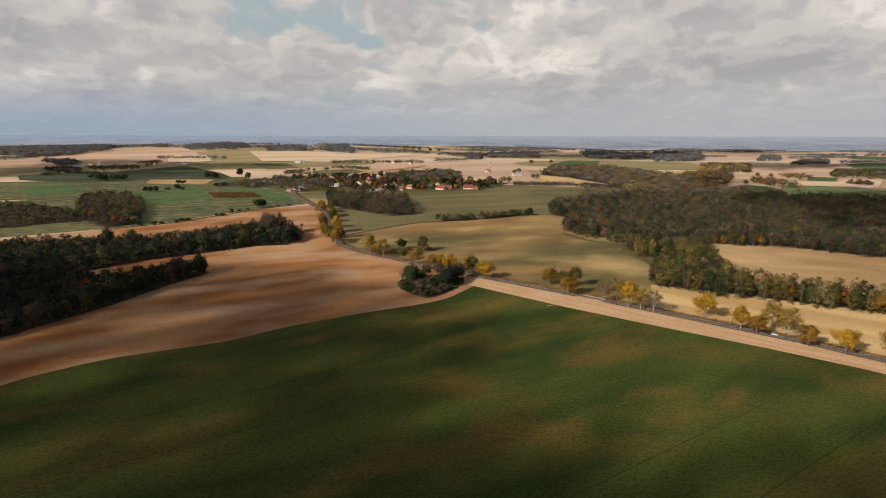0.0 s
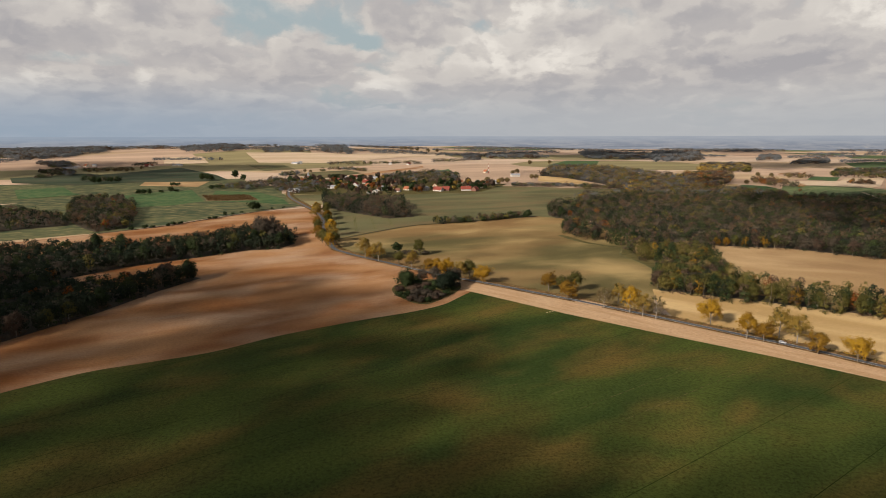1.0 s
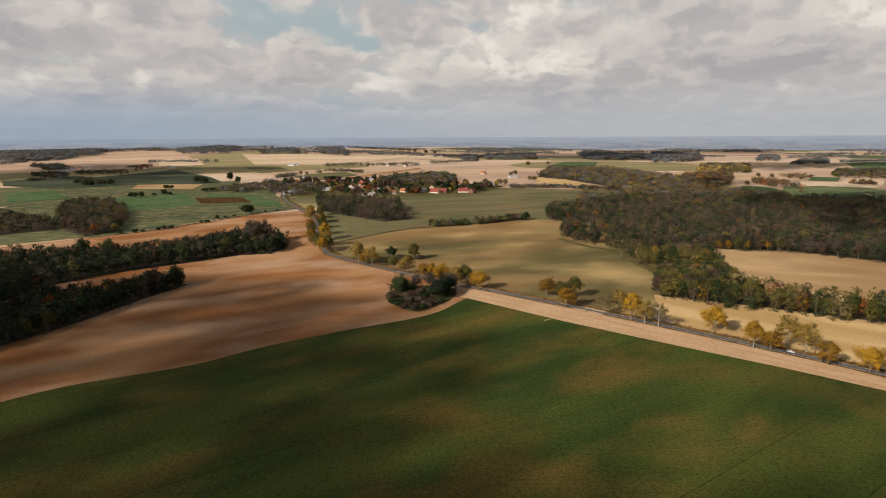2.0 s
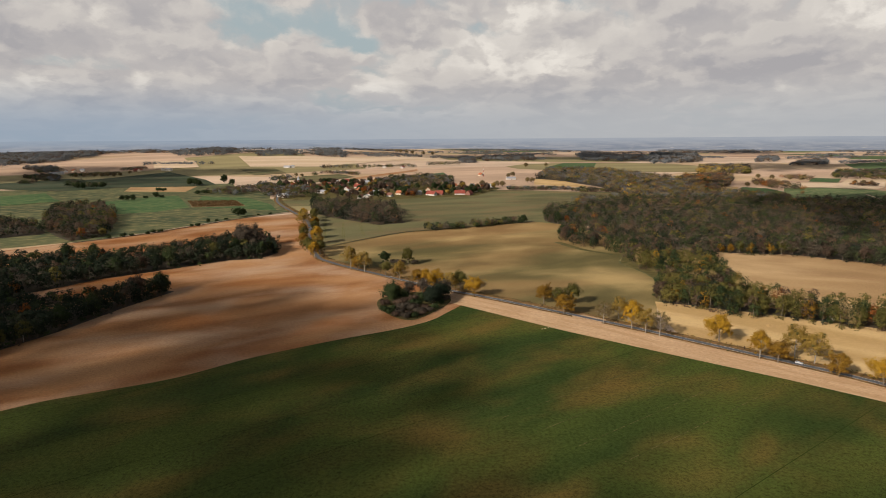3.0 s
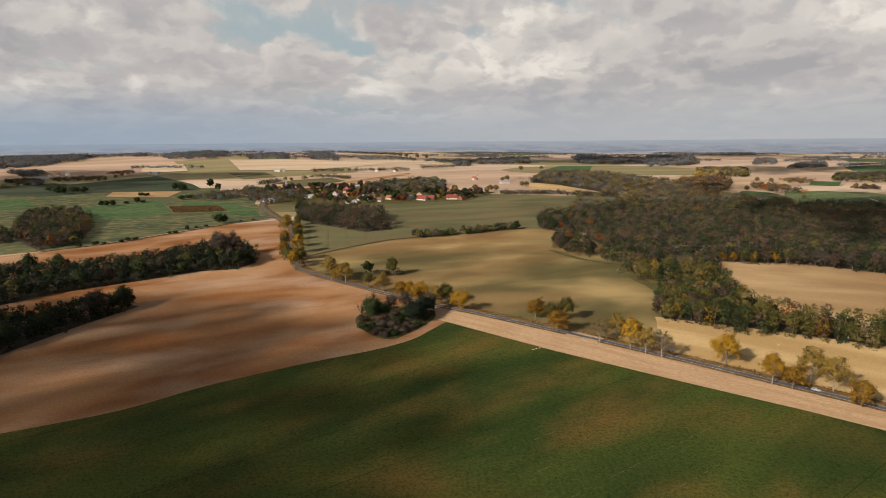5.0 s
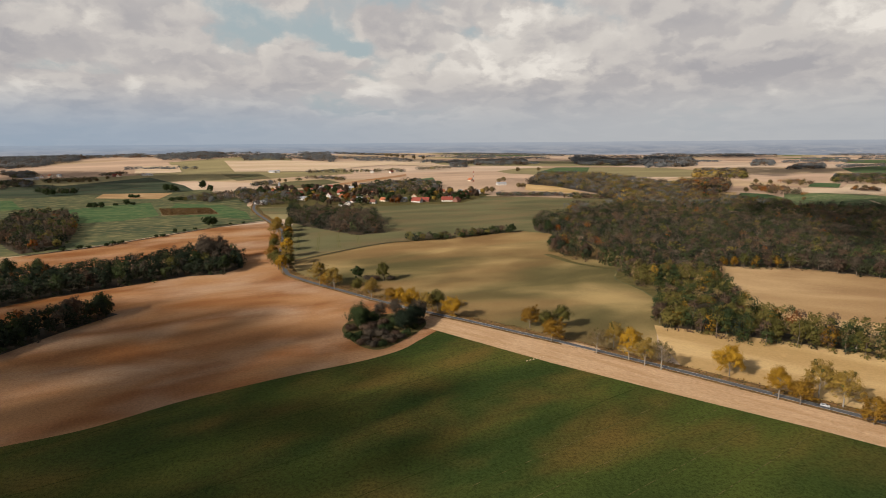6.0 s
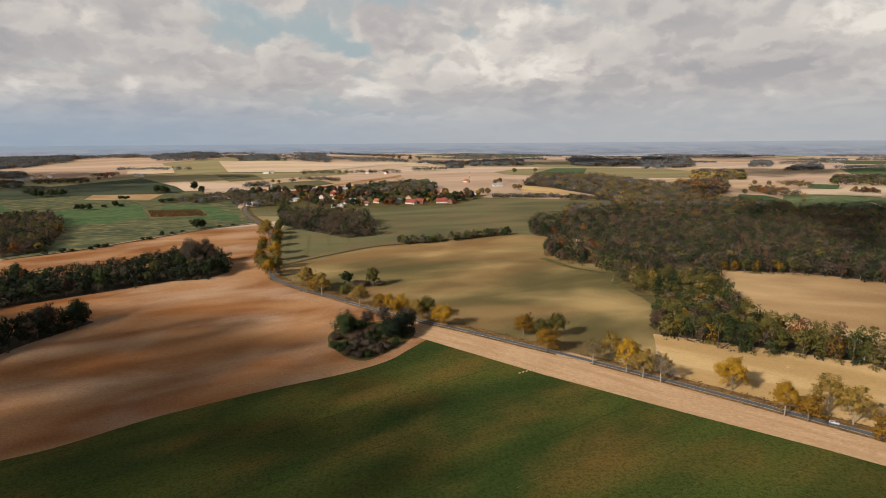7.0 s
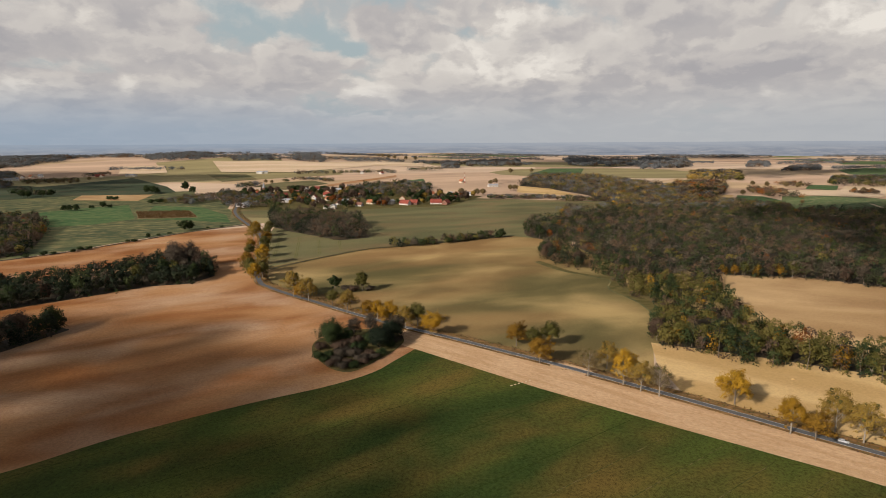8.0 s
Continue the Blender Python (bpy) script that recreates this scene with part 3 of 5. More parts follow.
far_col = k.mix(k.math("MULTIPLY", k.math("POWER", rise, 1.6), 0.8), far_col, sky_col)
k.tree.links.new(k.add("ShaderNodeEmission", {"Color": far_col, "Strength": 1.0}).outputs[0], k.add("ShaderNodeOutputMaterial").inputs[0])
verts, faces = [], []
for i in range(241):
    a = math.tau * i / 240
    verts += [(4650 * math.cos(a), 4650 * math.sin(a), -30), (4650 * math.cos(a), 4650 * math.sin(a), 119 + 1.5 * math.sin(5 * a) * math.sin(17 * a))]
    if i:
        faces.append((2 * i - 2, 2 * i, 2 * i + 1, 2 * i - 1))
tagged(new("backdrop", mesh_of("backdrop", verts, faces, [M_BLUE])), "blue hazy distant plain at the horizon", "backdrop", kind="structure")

# ---------------------------------------------------------------- trees


def leaf_quads(rng, centers, normals, size, jitter=0.32):
    """Leaf clumps: a bent-free quad at each centre, facing about its normal."""
    count = len(centers)
    nrm = normals + rng.normal(0, jitter, (count, 3))
    nrm /= np.linalg.norm(nrm, axis=1, keepdims=True) + 1e-9
    a = np.cross(nrm, rng.normal(0, 1, (count, 3)))
    a /= np.linalg.norm(a, axis=1, keepdims=True) + 1e-9
    b = np.cross(nrm, a)
    s = size * rng.uniform(0.55, 1.25, (count, 1))
    r = rng.uniform(0.6, 1.0, (count, 1))
    a, b = a * s, b * s * r
    face = normals / (np.linalg.norm(normals, axis=1, keepdims=True) + 1e-9) * 0.8 + nrm * 0.2
    face /= np.linalg.norm(face, axis=1, keepdims=True) + 1e-9
    return np.stack([centers - a * 0.7 - b, centers + a - b * 0.5, centers + a * 0.6 + b, centers - a + b * 0.6, face], 1)


def blob_leaves(rng, lobes, count, size, fuzz=(0.72, 1.06), jitter=0.32, tops=False):
    """Leaf clumps on the shells of several lobes (centre x, y, z, radius across, radius up)."""
    lobes = np.asarray(lobes, float)
    area = lobes[:, 3] ** 2
    pick = rng.choice(len(lobes), count, p=area / area.sum())
    d = rng.normal(0, 1, (count, 3))
    d[:, 2] += 0.25
    if tops:
        d[:, 2] = np.abs(d[:, 2]) - 0.15
    d /= np.linalg.norm(d, axis=1, keepdims=True)
    rad = np.stack([lobes[pick, 3], lobes[pick, 3], lobes[pick, 4]], 1)
    c = lobes[pick, :3] + d * rad * rng.uniform(*fuzz, (count, 1))
    out = c - np.average(lobes[:, :3], axis=0, weights=area)
    out /= np.linalg.norm(out, axis=1, keepdims=True) + 1e-9
    return leaf_quads(rng, c, d + 0.8 * out, size, jitter)


def tube(verts, faces, line, radii, sides=6):
    """Adds a tapered tube along a line."""
    first = len(verts)
    line = [Vector(q) for q in line]
    for i, q in enumerate(line):
        d = (line[min(i + 1, len(line) - 1)] - line[max(i - 1, 0)]).normalized()
        a = d.orthogonal().normalized()
        b = d.cross(a)
        for s in range(sides):
            w = math.tau * s / sides
            verts.append(tuple(q + (a * math.cos(w) + b * math.sin(w)) * radii[i]))
        if i:
            for s in range(sides):
                o, e = first + (i - 1) * sides, (s + 1) % sides
                faces.append((o + s, o + e, o + sides + e, o + sides + s))


def make_tree(name, seed, height, width, leaf, count, size, label, trunk=0.25, bark=None, category="tree", group="", pointed=0.0, limbs=0, full=1.0):
    """A tree: tapered trunk with limbs and twigs, and a crown of leaf clumps round the twigs' ends."""
    rng = np.random.default_rng(seed)
    top = new(name)
    tagged(top, label, category, group)
    verts, faces, lobes = [], [], []
    bole = height * trunk
    lean = rng.normal(0, 0.03, 2) * height
    crown_mid = bole + (height - bole) * 0.5
    r0 = 0.013 * height + 0.07
    spine = [(0, 0, -0.4), (lean[0] * 0.2, lean[1] * 0.2, bole), (lean[0] * 0.6, lean[1] * 0.6, crown_mid), (lean[0], lean[1], height * 0.92)]
    tube(verts, faces, spine, [r0 * 1.3, r0, r0 * 0.6, r0 * 0.12], 8)
    limbs = limbs or int(rng.integers(11, 15))
    for i in range(limbs):
        f = (i + 0.5) / limbs
        z0 = bole * 0.85 + (height * 0.75 - bole * 0.85) * f
        ang = i * 2.4 + rng.normal(0, 0.35)
        prof = math.sin(math.pi * min(0.97, 0.22 + 0.72 * f)) ** 0.7 * (1 - pointed * f)
        reach = width * 0.5 * prof * rng.uniform(0.66, 1.0)
        rise = (height - z0) * rng.uniform(0.25, 0.5)
        c = np.array([lean[0] * f, lean[1] * f, z0])
        out = np.array([math.cos(ang), math.sin(ang), 0])
        end = c + out * reach * 0.78 + np.array([0, 0, rise])
        tube(verts, faces, [c, c + out * reach * 0.42 + np.array([0, 0, rise * 0.62]), end], [r0 * 0.42, r0 * 0.27, r0 * 0.07], 5)
        lobe_r = width * rng.uniform(0.09, 0.16) * full
        lobes.append((*end, lobe_r, lobe_r * rng.uniform(0.8, 1.1)))
        for _ in range(8):
            tip = c + out * reach * rng.uniform(0.45, 0.9) + np.array([0, 0, rise * rng.uniform(0.35, 1.05)]) + rng.normal(0, width * 0.095, 3)
            tube(verts, faces, [c + out * reach * 0.35 + np.array([0, 0, rise * 0.5]), tip], [r0 * 0.17, r0 * 0.04], 4)
            lobes.append((*tip, width * rng.uniform(0.045, 0.09) * full, width * rng.uniform(0.045, 0.08) * full))
    lobes.append((lean[0], lean[1], height * 0.86, width * 0.15, height * 0.11))
    lobes, verts = np.array(lobes), np.array(verts)
    grow = width / 2 / np.percentile(np.hypot(lobes[:, 0], lobes[:, 1]) + lobes[:, 3], 92)
    tall = height / (lobes[:, 2] + lobes[:, 4]).max()
    lobes, verts = lobes * [grow, grow, tall, grow, tall], (verts * [grow, grow, tall]).tolist()
    part("trunk", mesh_of("trunk", verts, faces, [bark or M_BARK], smooth=True), None, top)
    part("crown", quad_mesh("crown", blob_leaves(rng, lobes, count, size, (0.3, 1.4), 0.5).reshape(-1, 3), [LEAF[leaf]]), None, top)
    return top


def place(thing, x, y, size=1.0, turn=0.0):
    """A pose on the ground."""
    return pose(x, y, float(land(x, y)), 0, 0, turn) @ Matrix.Diagonal((size, size, size, 1))


def plant(name, kinds, spots):
    """Sets trees: the first of a kind is moved to its place, the others are copies."""
    used = set()
    for kind, x, y, size, turn in spots:
        if kind in used:
            copy_thing(kinds[kind], place(None, x, y, size, turn) @ Matrix.Diagonal([1 / s for s in kinds[kind].scale] + [1]))
        else:
            kinds[kind].matrix_basis = place(None, x, y, size, turn)
            used.add(kind)


ROADSIDE = "trees along the road"


def mistletoe(tree, seed, count, height, width):
    """Round evergreen balls of mistletoe up in a tree."""
    rng = np.random.default_rng(seed)
    for _ in range(count):
        a, q = rng.uniform(0, math.tau), rng.uniform(0.6, 0.93)
        s = width * 0.42 * math.sin(math.pi * min(0.9, q)) ** 0.5 * rng.uniform(0.5, 1.0)
        ball = [(s * math.cos(a), s * math.sin(a), height * q, 0.75, 0.7)]
        part("mistletoe", quad_mesh("mistletoe", blob_leaves(rng, ball, 40, 0.26).reshape(-1, 3), [LEAF["olive"]]), None, tree, "round dark mistletoe ball")


KINDS = {
    "gold": make_tree("roadside_tree", 11, 15.5, 16, "gold", 6000, 0.25, "golden autumn tree beside the road", 0.13, group=ROADSIDE),
    "tall": make_tree("roadside_tree", 18, 18, 12.5, "gold", 9500, 0.20, "tall golden autumn tree beside the road", 0.16, M_PALE_BARK, group=ROADSIDE),
    "amber": make_tree("roadside_tree", 12, 15, 14, "amber", 5600, 0.25, "amber-orange autumn tree beside the road", 0.15, group=ROADSIDE),
    "olive": make_tree("roadside_tree", 13, 17, 15, "olive", 6000, 0.25, "olive-green tree turning yellow by the road", 0.2, group=ROADSIDE),
    "straw": make_tree("roadside_tree", 15, 17.5, 15, "straw", 5200, 0.22, "straw-yellow autumn tree with mistletoe", 0.2, M_PALE_BARK, group=ROADSIDE),
    "thin": make_tree("roadside_tree", 14, 17, 14, "pale_twig", 5200, 0.16, "half-bare grey roadside tree with pale trunk", 0.25, M_PALE_BARK, group=ROADSIDE),
}
mistletoe(KINDS["thin"], 1, 6, 17, 14)
mistletoe(KINDS["straw"], 2, 7, 17.5, 15)
plant("roadside_tree", KINDS, [
    ("gold", 177, 388, 1.16, 20), ("tall", 186, 359, 0.95, 80), ("amber", 193, 353, 0.9, 10), ("straw", 206, 360, 1.12, 200), ("straw", 211, 350, 1.08, 50),
    ("amber", 213, 333, 0.92, 140), ("amber", 95, 443, 1.12, 0), ("amber", 86, 471, 1.05, 30), ("olive", 96, 466, 0.8, 170), ("olive", 106, 469, 0.95, 100),
    ("thin", 117, 424, 0.92, 10), ("straw", 130, 434, 0.9, 200), ("tall", 132, 412, 1.1, 260), ("straw", 138, 404, 0.95, 90), ("thin", 145, 398, 0.95, 160),
    ("gold", 227, 321, 1.0, 330), ("straw", 246, 312, 1.0, 20), ("olive", 243, 300, 1.0, 75),
])
for kind, x, y, size, turn in [
        ("straw", -72, 584, 1.1, 5), ("amber", -65, 578, 1.08, 95), ("straw", -58, 571, 1.0, 45), ("olive", -38, 556, 1.0, 60), ("straw", -25, 542, 0.9, 160),
        ("amber", -9, 531, 1.0, 300), ("tall", -2, 525, 0.85, 30), ("gold", 7, 516, 0.95, 60), ("straw", 18, 506, 0.85, 20), ("olive", 26, 511, 1.2, 210),
        ("gold", 36, 493, 0.92, 120)]:
    copy_thing(KINDS[kind], place(None, x, y, size, turn))
# the avenue, on both sides of the road
for i, (x, y) in enumerate([(-114, 627), (-121, 640), (-127, 652), (-131, 668), (-111, 640), (-117, 657), (-138, 686), (-124, 690), (-145, 719), (-131, 720),
                            (-153, 752), (-140, 757), (-161, 790), (-147, 792), (-168, 824), (-155, 826), (-160, 850)]):
    kind = ("tall", "olive", "olive", "amber", "olive", "straw", "amber")[i % 7]
    copy_thing(KINDS[kind], place(None, x, y, 1.02 + 0.22 * ((i * 7) % 5) / 5, 47 * i))

# ---------------------------------------------------------------- unseen clouds overhead, added for shade


def lattice(x, y, cell, seed):
    """Smooth random values over the plane."""
    grid = np.random.default_rng(seed).uniform(0, 1, (64, 64))
    u, v = np.asarray(x, float) / cell + 32, np.asarray(y, float) / cell + 32
    i, j = np.floor(u).astype(int) % 63, np.floor(v).astype(int) % 63
    fu, fv = u - np.floor(u), v - np.floor(v)
    fu, fv = fu * fu * (3 - 2 * fu), fv * fv * (3 - 2 * fv)
    return (grid[i, j] * (1 - fu) + grid[i + 1, j] * fu) * (1 - fv) + (grid[i, j + 1] * (1 - fu) + grid[i + 1, j + 1] * fu) * fv


def shade_cloud_layer(base, depth, reach, count, size, seed):
    """Broken cumulus over the whole place, out of view, to cast shade: heaps of small vapour puffs, thin at their rims.
    """
    rng = np.random.default_rng(seed)
    x, y = rng.uniform(-reach, reach, (2, count))
    thick = 0.72 * lattice(x, y, 430, seed) + 0.28 * lattice(x, y, 150, seed + 1000)
    keep = rng.uniform(0, 1, count) < np.clip((thick - 0.595) / 0.12, 0, 1) ** 1.3
    x, y, thick = x[keep], y[keep], thick[keep]
    mid = np.c_[x, y, base + rng.uniform(0, 1, len(x)) * depth * np.clip((thick - 0.5) / 0.3, 0.1, 1)]
    return leaf_quads(rng, mid, rng.normal(0, 1, (len(x), 3)), size, 0.6)


M_VAPOUR = bpy.data.materials.new("cloud_vapour")
M_VAPOUR.use_nodes = True
k = Nodes(M_VAPOUR.node_tree)
tone = k.span(k.noise(k.add("ShaderNodeNewGeometry").outputs["Position"], 0.01, 4.0), 0.3, 0.7, 0.82, 0.92)
white = k.add("ShaderNodeCombineColor", {c: tone for c in range(3)}).outputs[0]
both = k.add("ShaderNodeMixShader", {0: 0.5, 1: k.add("ShaderNodeBsdfDiffuse", {"Color": white}).outputs[0], 2: k.add("ShaderNodeBsdfTranslucent", {"Color": white}).outputs[0]})
k.tree.links.new(both.outputs[0], k.add("ShaderNodeOutputMaterial").inputs[0])
# this seed is picked so that the shade falls on the near green field
tagged(new("clouds", quad_mesh("clouds", shade_cloud_layer(1000, 130, 2600, 300000, 9.8, 38789).reshape(-1, 3), [M_VAPOUR])),
       "unseen broken layer of white cumulus added to shade the fields", "clouds", kind="stuff")

# ---------------------------------------------------------------- the copse in the bare field
oak = make_tree("copse_tree", 31, 18, 18, "green", 12000, 0.27, "large round dark green oak at the copse", 0.10, full=1.7, group="trees of the copse")
oak.matrix_basis = place(None, -26, 476, 1.0, 0)
lime = make_tree("copse_tree", 32, 15, 16, "dark", 12000, 0.27, "dense dark green broad tree of the copse", 0.05, full=1.7, group="trees of the copse")
lime.matrix_basis = place(None, 4, 470, 1.05, 30)
copy_thing(lime, place(None, 10, 484, 0.9, 110))
bare = make_tree("copse_tree", 33, 13, 10, "twig", 4000, 0.20, "half-bare grey-brown tree of the copse", 0.2, group="trees of the copse")
bare.matrix_basis = place(None, -14, 492, 1.0, 0)
copy_thing(bare, place(None, -4, 494, 1.1, 100))
copy_thing(bare, place(None, 14, 492, 1.1, 200))


def make_shrub(name, seed, height, width, leaf, count, label, group="", size=0.19):
    """A shrub: several stems from the ground and a low mass of leaf clumps."""
    rng = np.random.default_rng(seed)
    top = tagged(new(name), label, "shrub", group)
    verts, faces, lobes = [], [], []
    for i in range(7):
        a = i * 2.4 + rng.normal(0, 0.3)
        s = width * 0.5 * rng.uniform(0.25, 0.8)
        tip = (s * math.cos(a), s * math.sin(a), height * rng.uniform(0.5, 0.85))
        tube(verts, faces, [(0, 0, -0.2), (tip[0] * 0.4, tip[1] * 0.4, tip[2] * 0.6), tip], [0.09, 0.06, 0.02], 4)
        lobes.append((tip[0], tip[1], tip[2] * 0.75, width * rng.uniform(0.16, 0.26), height * rng.uniform(0.22, 0.32)))
    part("stems", mesh_of("stems", verts, faces, [M_BARK], smooth=True), None, top)
    part("foliage", quad_mesh("foliage", blob_leaves(rng, lobes, count, size, (0.45, 1.45), 0.5).reshape(-1, 3), [LEAF[leaf]]), None, top)
    return top


SHRUBS = {
    "twig": make_shrub("shrub", 41, 4, 7, "twig", 2200, "grey-brown bare shrub of the copse", "shrubs of the copse"),
    "brown": make_shrub("shrub", 42, 4, 6, "brown", 2000, "brown autumn shrub of the copse", "shrubs of the copse"),
    "green": make_shrub("shrub", 43, 4, 6, "green", 2000, "dark green shrub of the copse", "shrubs of the copse"),
}
SHRUBS["twig"].matrix_basis = place(None, -19, 450, 1.0)
SHRUBS["brown"].matrix_basis = place(None, -12, 446, 0.95)
SHRUBS["green"].matrix_basis = place(None, -24, 458, 1.0)
for kind, x, y, s in [("green", -9, 466, 1.0), ("twig", -16, 457, 1.0), ("brown", -19, 467, 1.1), ("green", -3, 480, 1.1), ("brown", -1, 456, 0.8), ("twig", -10, 457, 0.9),
                      ("brown", -10, 478, 1.0), ("green", -17, 482, 1.0), ("twig", -5, 449, 0.8), ("green", -26, 450, 0.6), ("twig", 3, 487, 1.0), ("brown", -14, 471, 1.0),
                      ("green", 10, 472, 0.7), ("twig", 14, 482, 0.7),
                      ("twig", -14, 440, 0.7), ("brown", -21, 443, 0.7), ("green", -8, 440, 0.65), ("brown", -3, 446, 0.65), ("twig", 2, 453, 0.65), ("green", -30, 455, 0.7),
                      ("brown", -31, 470, 0.8), ("green", 6, 460, 0.7), ("twig", -25, 490, 0.9), ("green", -17, 498, 0.8)]:
    copy_thing(SHRUBS[kind], place(None, x, y, s * 1.6, 63 * x))

# trees that stand in the sprouting field
elm = make_tree("field_tree", 35, 17, 12, "olive", 5600, 0.29, "brown-green tree standing in the field", 0.12, group="trees in the field")
elm.matrix_basis = place(None, -20, 597, 1.0)
ash = make_tree("field_tree", 36, 13, 11, "green", 5000, 0.29, "rounded dark tree standing in the field", 0.2, group="trees in the field")
ash.matrix_basis = place(None, -42, 598, 1.0)
copy_thing(SHRUBS["twig"], place(None, -33, 598, 1.4, 30))
copy_thing(SHRUBS["brown"], place(None, -27, 596, 1.4, 80))
copy_thing(SHRUBS["twig"], place(None, -14, 599, 1.1, 130))

# ---------------------------------------------------------------- woods


def wood(name, poly, spacing, mix, height, label, seed, quads=60, size=1.5, edge=12.0, trunks=False, hole=None, bushes=False):
    """A wood: round-headed trees of many leaf clumps over its whole outline, fuller at its edge."""
    rng = np.random.default_rng(seed)
    poly = np.asarray(poly, float)
    lo, hi = poly.min(0), poly.max(0)
    gx, gy = np.meshgrid(np.arange(lo[0], hi[0], spacing), np.arange(lo[1], hi[1], spacing * 0.88))
    gx = gx + (np.arange(len(gx)) % 2)[:, None] * spacing / 2
    gx, gy = (q.ravel() + rng.normal(0, spacing * 0.22, q.size) for q in (gx, gy))
    keep = inside(poly, gx, gy)
    if hole is not None:
        keep &= ~inside(np.asarray(hole, float), gx, gy)
    gx, gy = gx[keep], gy[keep]
    gap = edge_gap(poly, gx, gy)
    if hole is not None:
        gap = np.minimum(gap, edge_gap(np.asarray(hole, float), gx, gy))
    gz = land(gx, gy)
    names = list(mix)
    clump = np.array([noise.noise((x * 0.016, y * 0.016, seed)) for x, y in zip(gx, gy)])
    weights = np.array([mix[q] for q in names], float)
    chunks, index, tones, tv, tf = [], [], [], [], []
    for x, y, z, d, c in zip(gx, gy, gz, gap, clump):
        w = weights * np.exp(1.3 * c * np.linspace(-1, 1, len(names)))
        kind = rng.choice(len(names), p=w / w.sum())
        h = height * rng.uniform(0.64, 1.2)
        near = d < edge
        r = spacing * rng.uniform(0.45, 0.64) * (1.22 if near else 1.0)
        deep = min(h * 0.66, r * 2.6) if not near else h * 0.84
        mid = h - deep * 0.55
        lobes = [(x, y, z + mid, r * 0.86, deep * 0.47)]
        for i in range(10 if near else 7):
            a, q = i * 2.4 + rng.uniform(0, 0.8), rng.uniform(-0.85 if near else -0.1, 0.95)
            s = r * 0.76 * math.sqrt(max(0.08, 1 - q * q))
            b = r * rng.uniform(0.26, 0.44)
            lobes.append((x + s * math.cos(a), y + s * math.sin(a), z + mid + q * deep * 0.46, b, b * rng.uniform(0.8, 1.1)))
        num = int(quads * (1.9 if near else 1.0) * (1.35 if y < 700 else 0.9))
        chunks.append(blob_leaves(rng, lobes, num, size * (0.85 if near else 0.74), (0.72, 1.12), 0.3, tops=not near))
        index += [kind] * num
        tones += [rng.uniform(0, 1)] * num
        if bushes and d < 7:
            low = [(x + rng.normal(0, 2), y + rng.normal(0, 2), z + rng.uniform(0.6, 2.4), r * 0.5, rng.uniform(1.0, 2.4)) for _ in range(3)]
            chunks.append(blob_leaves(rng, low, quads // 2, size * 0.8))
            index += [int(rng.integers(0, min(4, len(names))))] * (quads // 2)
            tones += [rng.uniform(0, 1)] * (quads // 2)
        if trunks and near and rng.uniform() < 0.28:
            tube(tv, tf, [(x, y, z - 0.3), (x + rng.normal(0, 0.3), y + rng.normal(0, 0.3), z + h * 0.5), (x + rng.normal(0, 0.6), y + rng.normal(0, 0.6), z + h * 0.85)],
                 [0.24, 0.16, 0.04], 4)
    me = quad_mesh(name, np.concatenate(chunks).reshape(-1, 3), [LEAF[q] for q in names], index, tones)
    top = tagged(new(name, me), label, "woodland", kind="stuff")
    if tv:
        tagged(part("trunks", mesh_of("trunks", tv, tf, [M_BARK], smooth=True), None, top), kind="stuff")
    return top


def along(points, spread):
    """An outline round a line, for a hedge or a row of trees."""
    line = curve_points(points, 25)
    d = np.gradient(line, axis=0)
    d /= np.linalg.norm(d, axis=1, keepdims=True)
    side = np.c_[d[:, 1], -d[:, 0]] * spread
    return np.concatenate([line + side, (line - side)[::-1]])


CLEARING = [(283, 630), (356, 616), (395, 588), (430, 560), (520, 500), (600, 420), (530, 310), (430, 368), (340, 408), (300, 430), (270, 446), (250, 466), (243, 494), (250, 530), (262, 575)]
WOOD_EAST = [(168, 474), (181, 458), (210, 437), (240, 424), (270, 407), (300, 390), (420, 318), (500, 270), (530, 310), (430, 366), (340, 406), (300, 428), (270, 444), (248, 464),
             (241, 494), (248, 530), (260, 577), (240, 600), (190, 597), (193, 570), (202, 537), (183, 503)]
FOREST = [(190, 597), (240, 600), (260, 577), (281, 632), (356, 618), (395, 590), (430, 562), (520, 502), (600, 422), (660, 440), (680, 640), (800, 850), (790, 960), (669, 960), (584, 965), (437, 970),
          (294, 985), (213, 915), (165, 880), (150, 850), (148, 820), (160, 792), (185, 800), (200, 772), (157, 752), (143, 697), (167, 664), (190, 632)]
sheet("forest_floor", WOOD_EAST, M_LITTER, 0.10, 24, "leaf litter under the trees, coloured dark for their shade", "ground")
sheet("forest_floor", FOREST, M_LITTER, 0.07, 24, "leaf litter under the trees, coloured dark for their shade", "ground")
wood("wood", WOOD_EAST, 6.4, {"dark": 0.4, "green": 2.6, "olive": 5.6, "brown": 0.8, "pale_twig": 0.9, "amber": 0.35, "rust": 0.12}, 17,
     "green wood turning olive and rust beside the stubble", 3, 96, 0.56, trunks=True, bushes=True)
wood("forest", FOREST, 8.0, {"dark": 4.2, "green": 3.2, "twig": 3.0, "brown": 3.4, "olive": 1.0, "rust": 0.14}, 17,
     "broad autumn forest in brown, grey and dark green", 8, 72, 0.70, bushes=True)
FAR_WOOD = [(213, 915), (294, 985), (437, 970), (540, 1010), (500, 1100), (560, 1240), (470, 1615), (415, 1672), (304, 1657), (223, 1385), (275, 1335), (325, 1210), (330, 1100), (310, 1020), (225, 1000)]
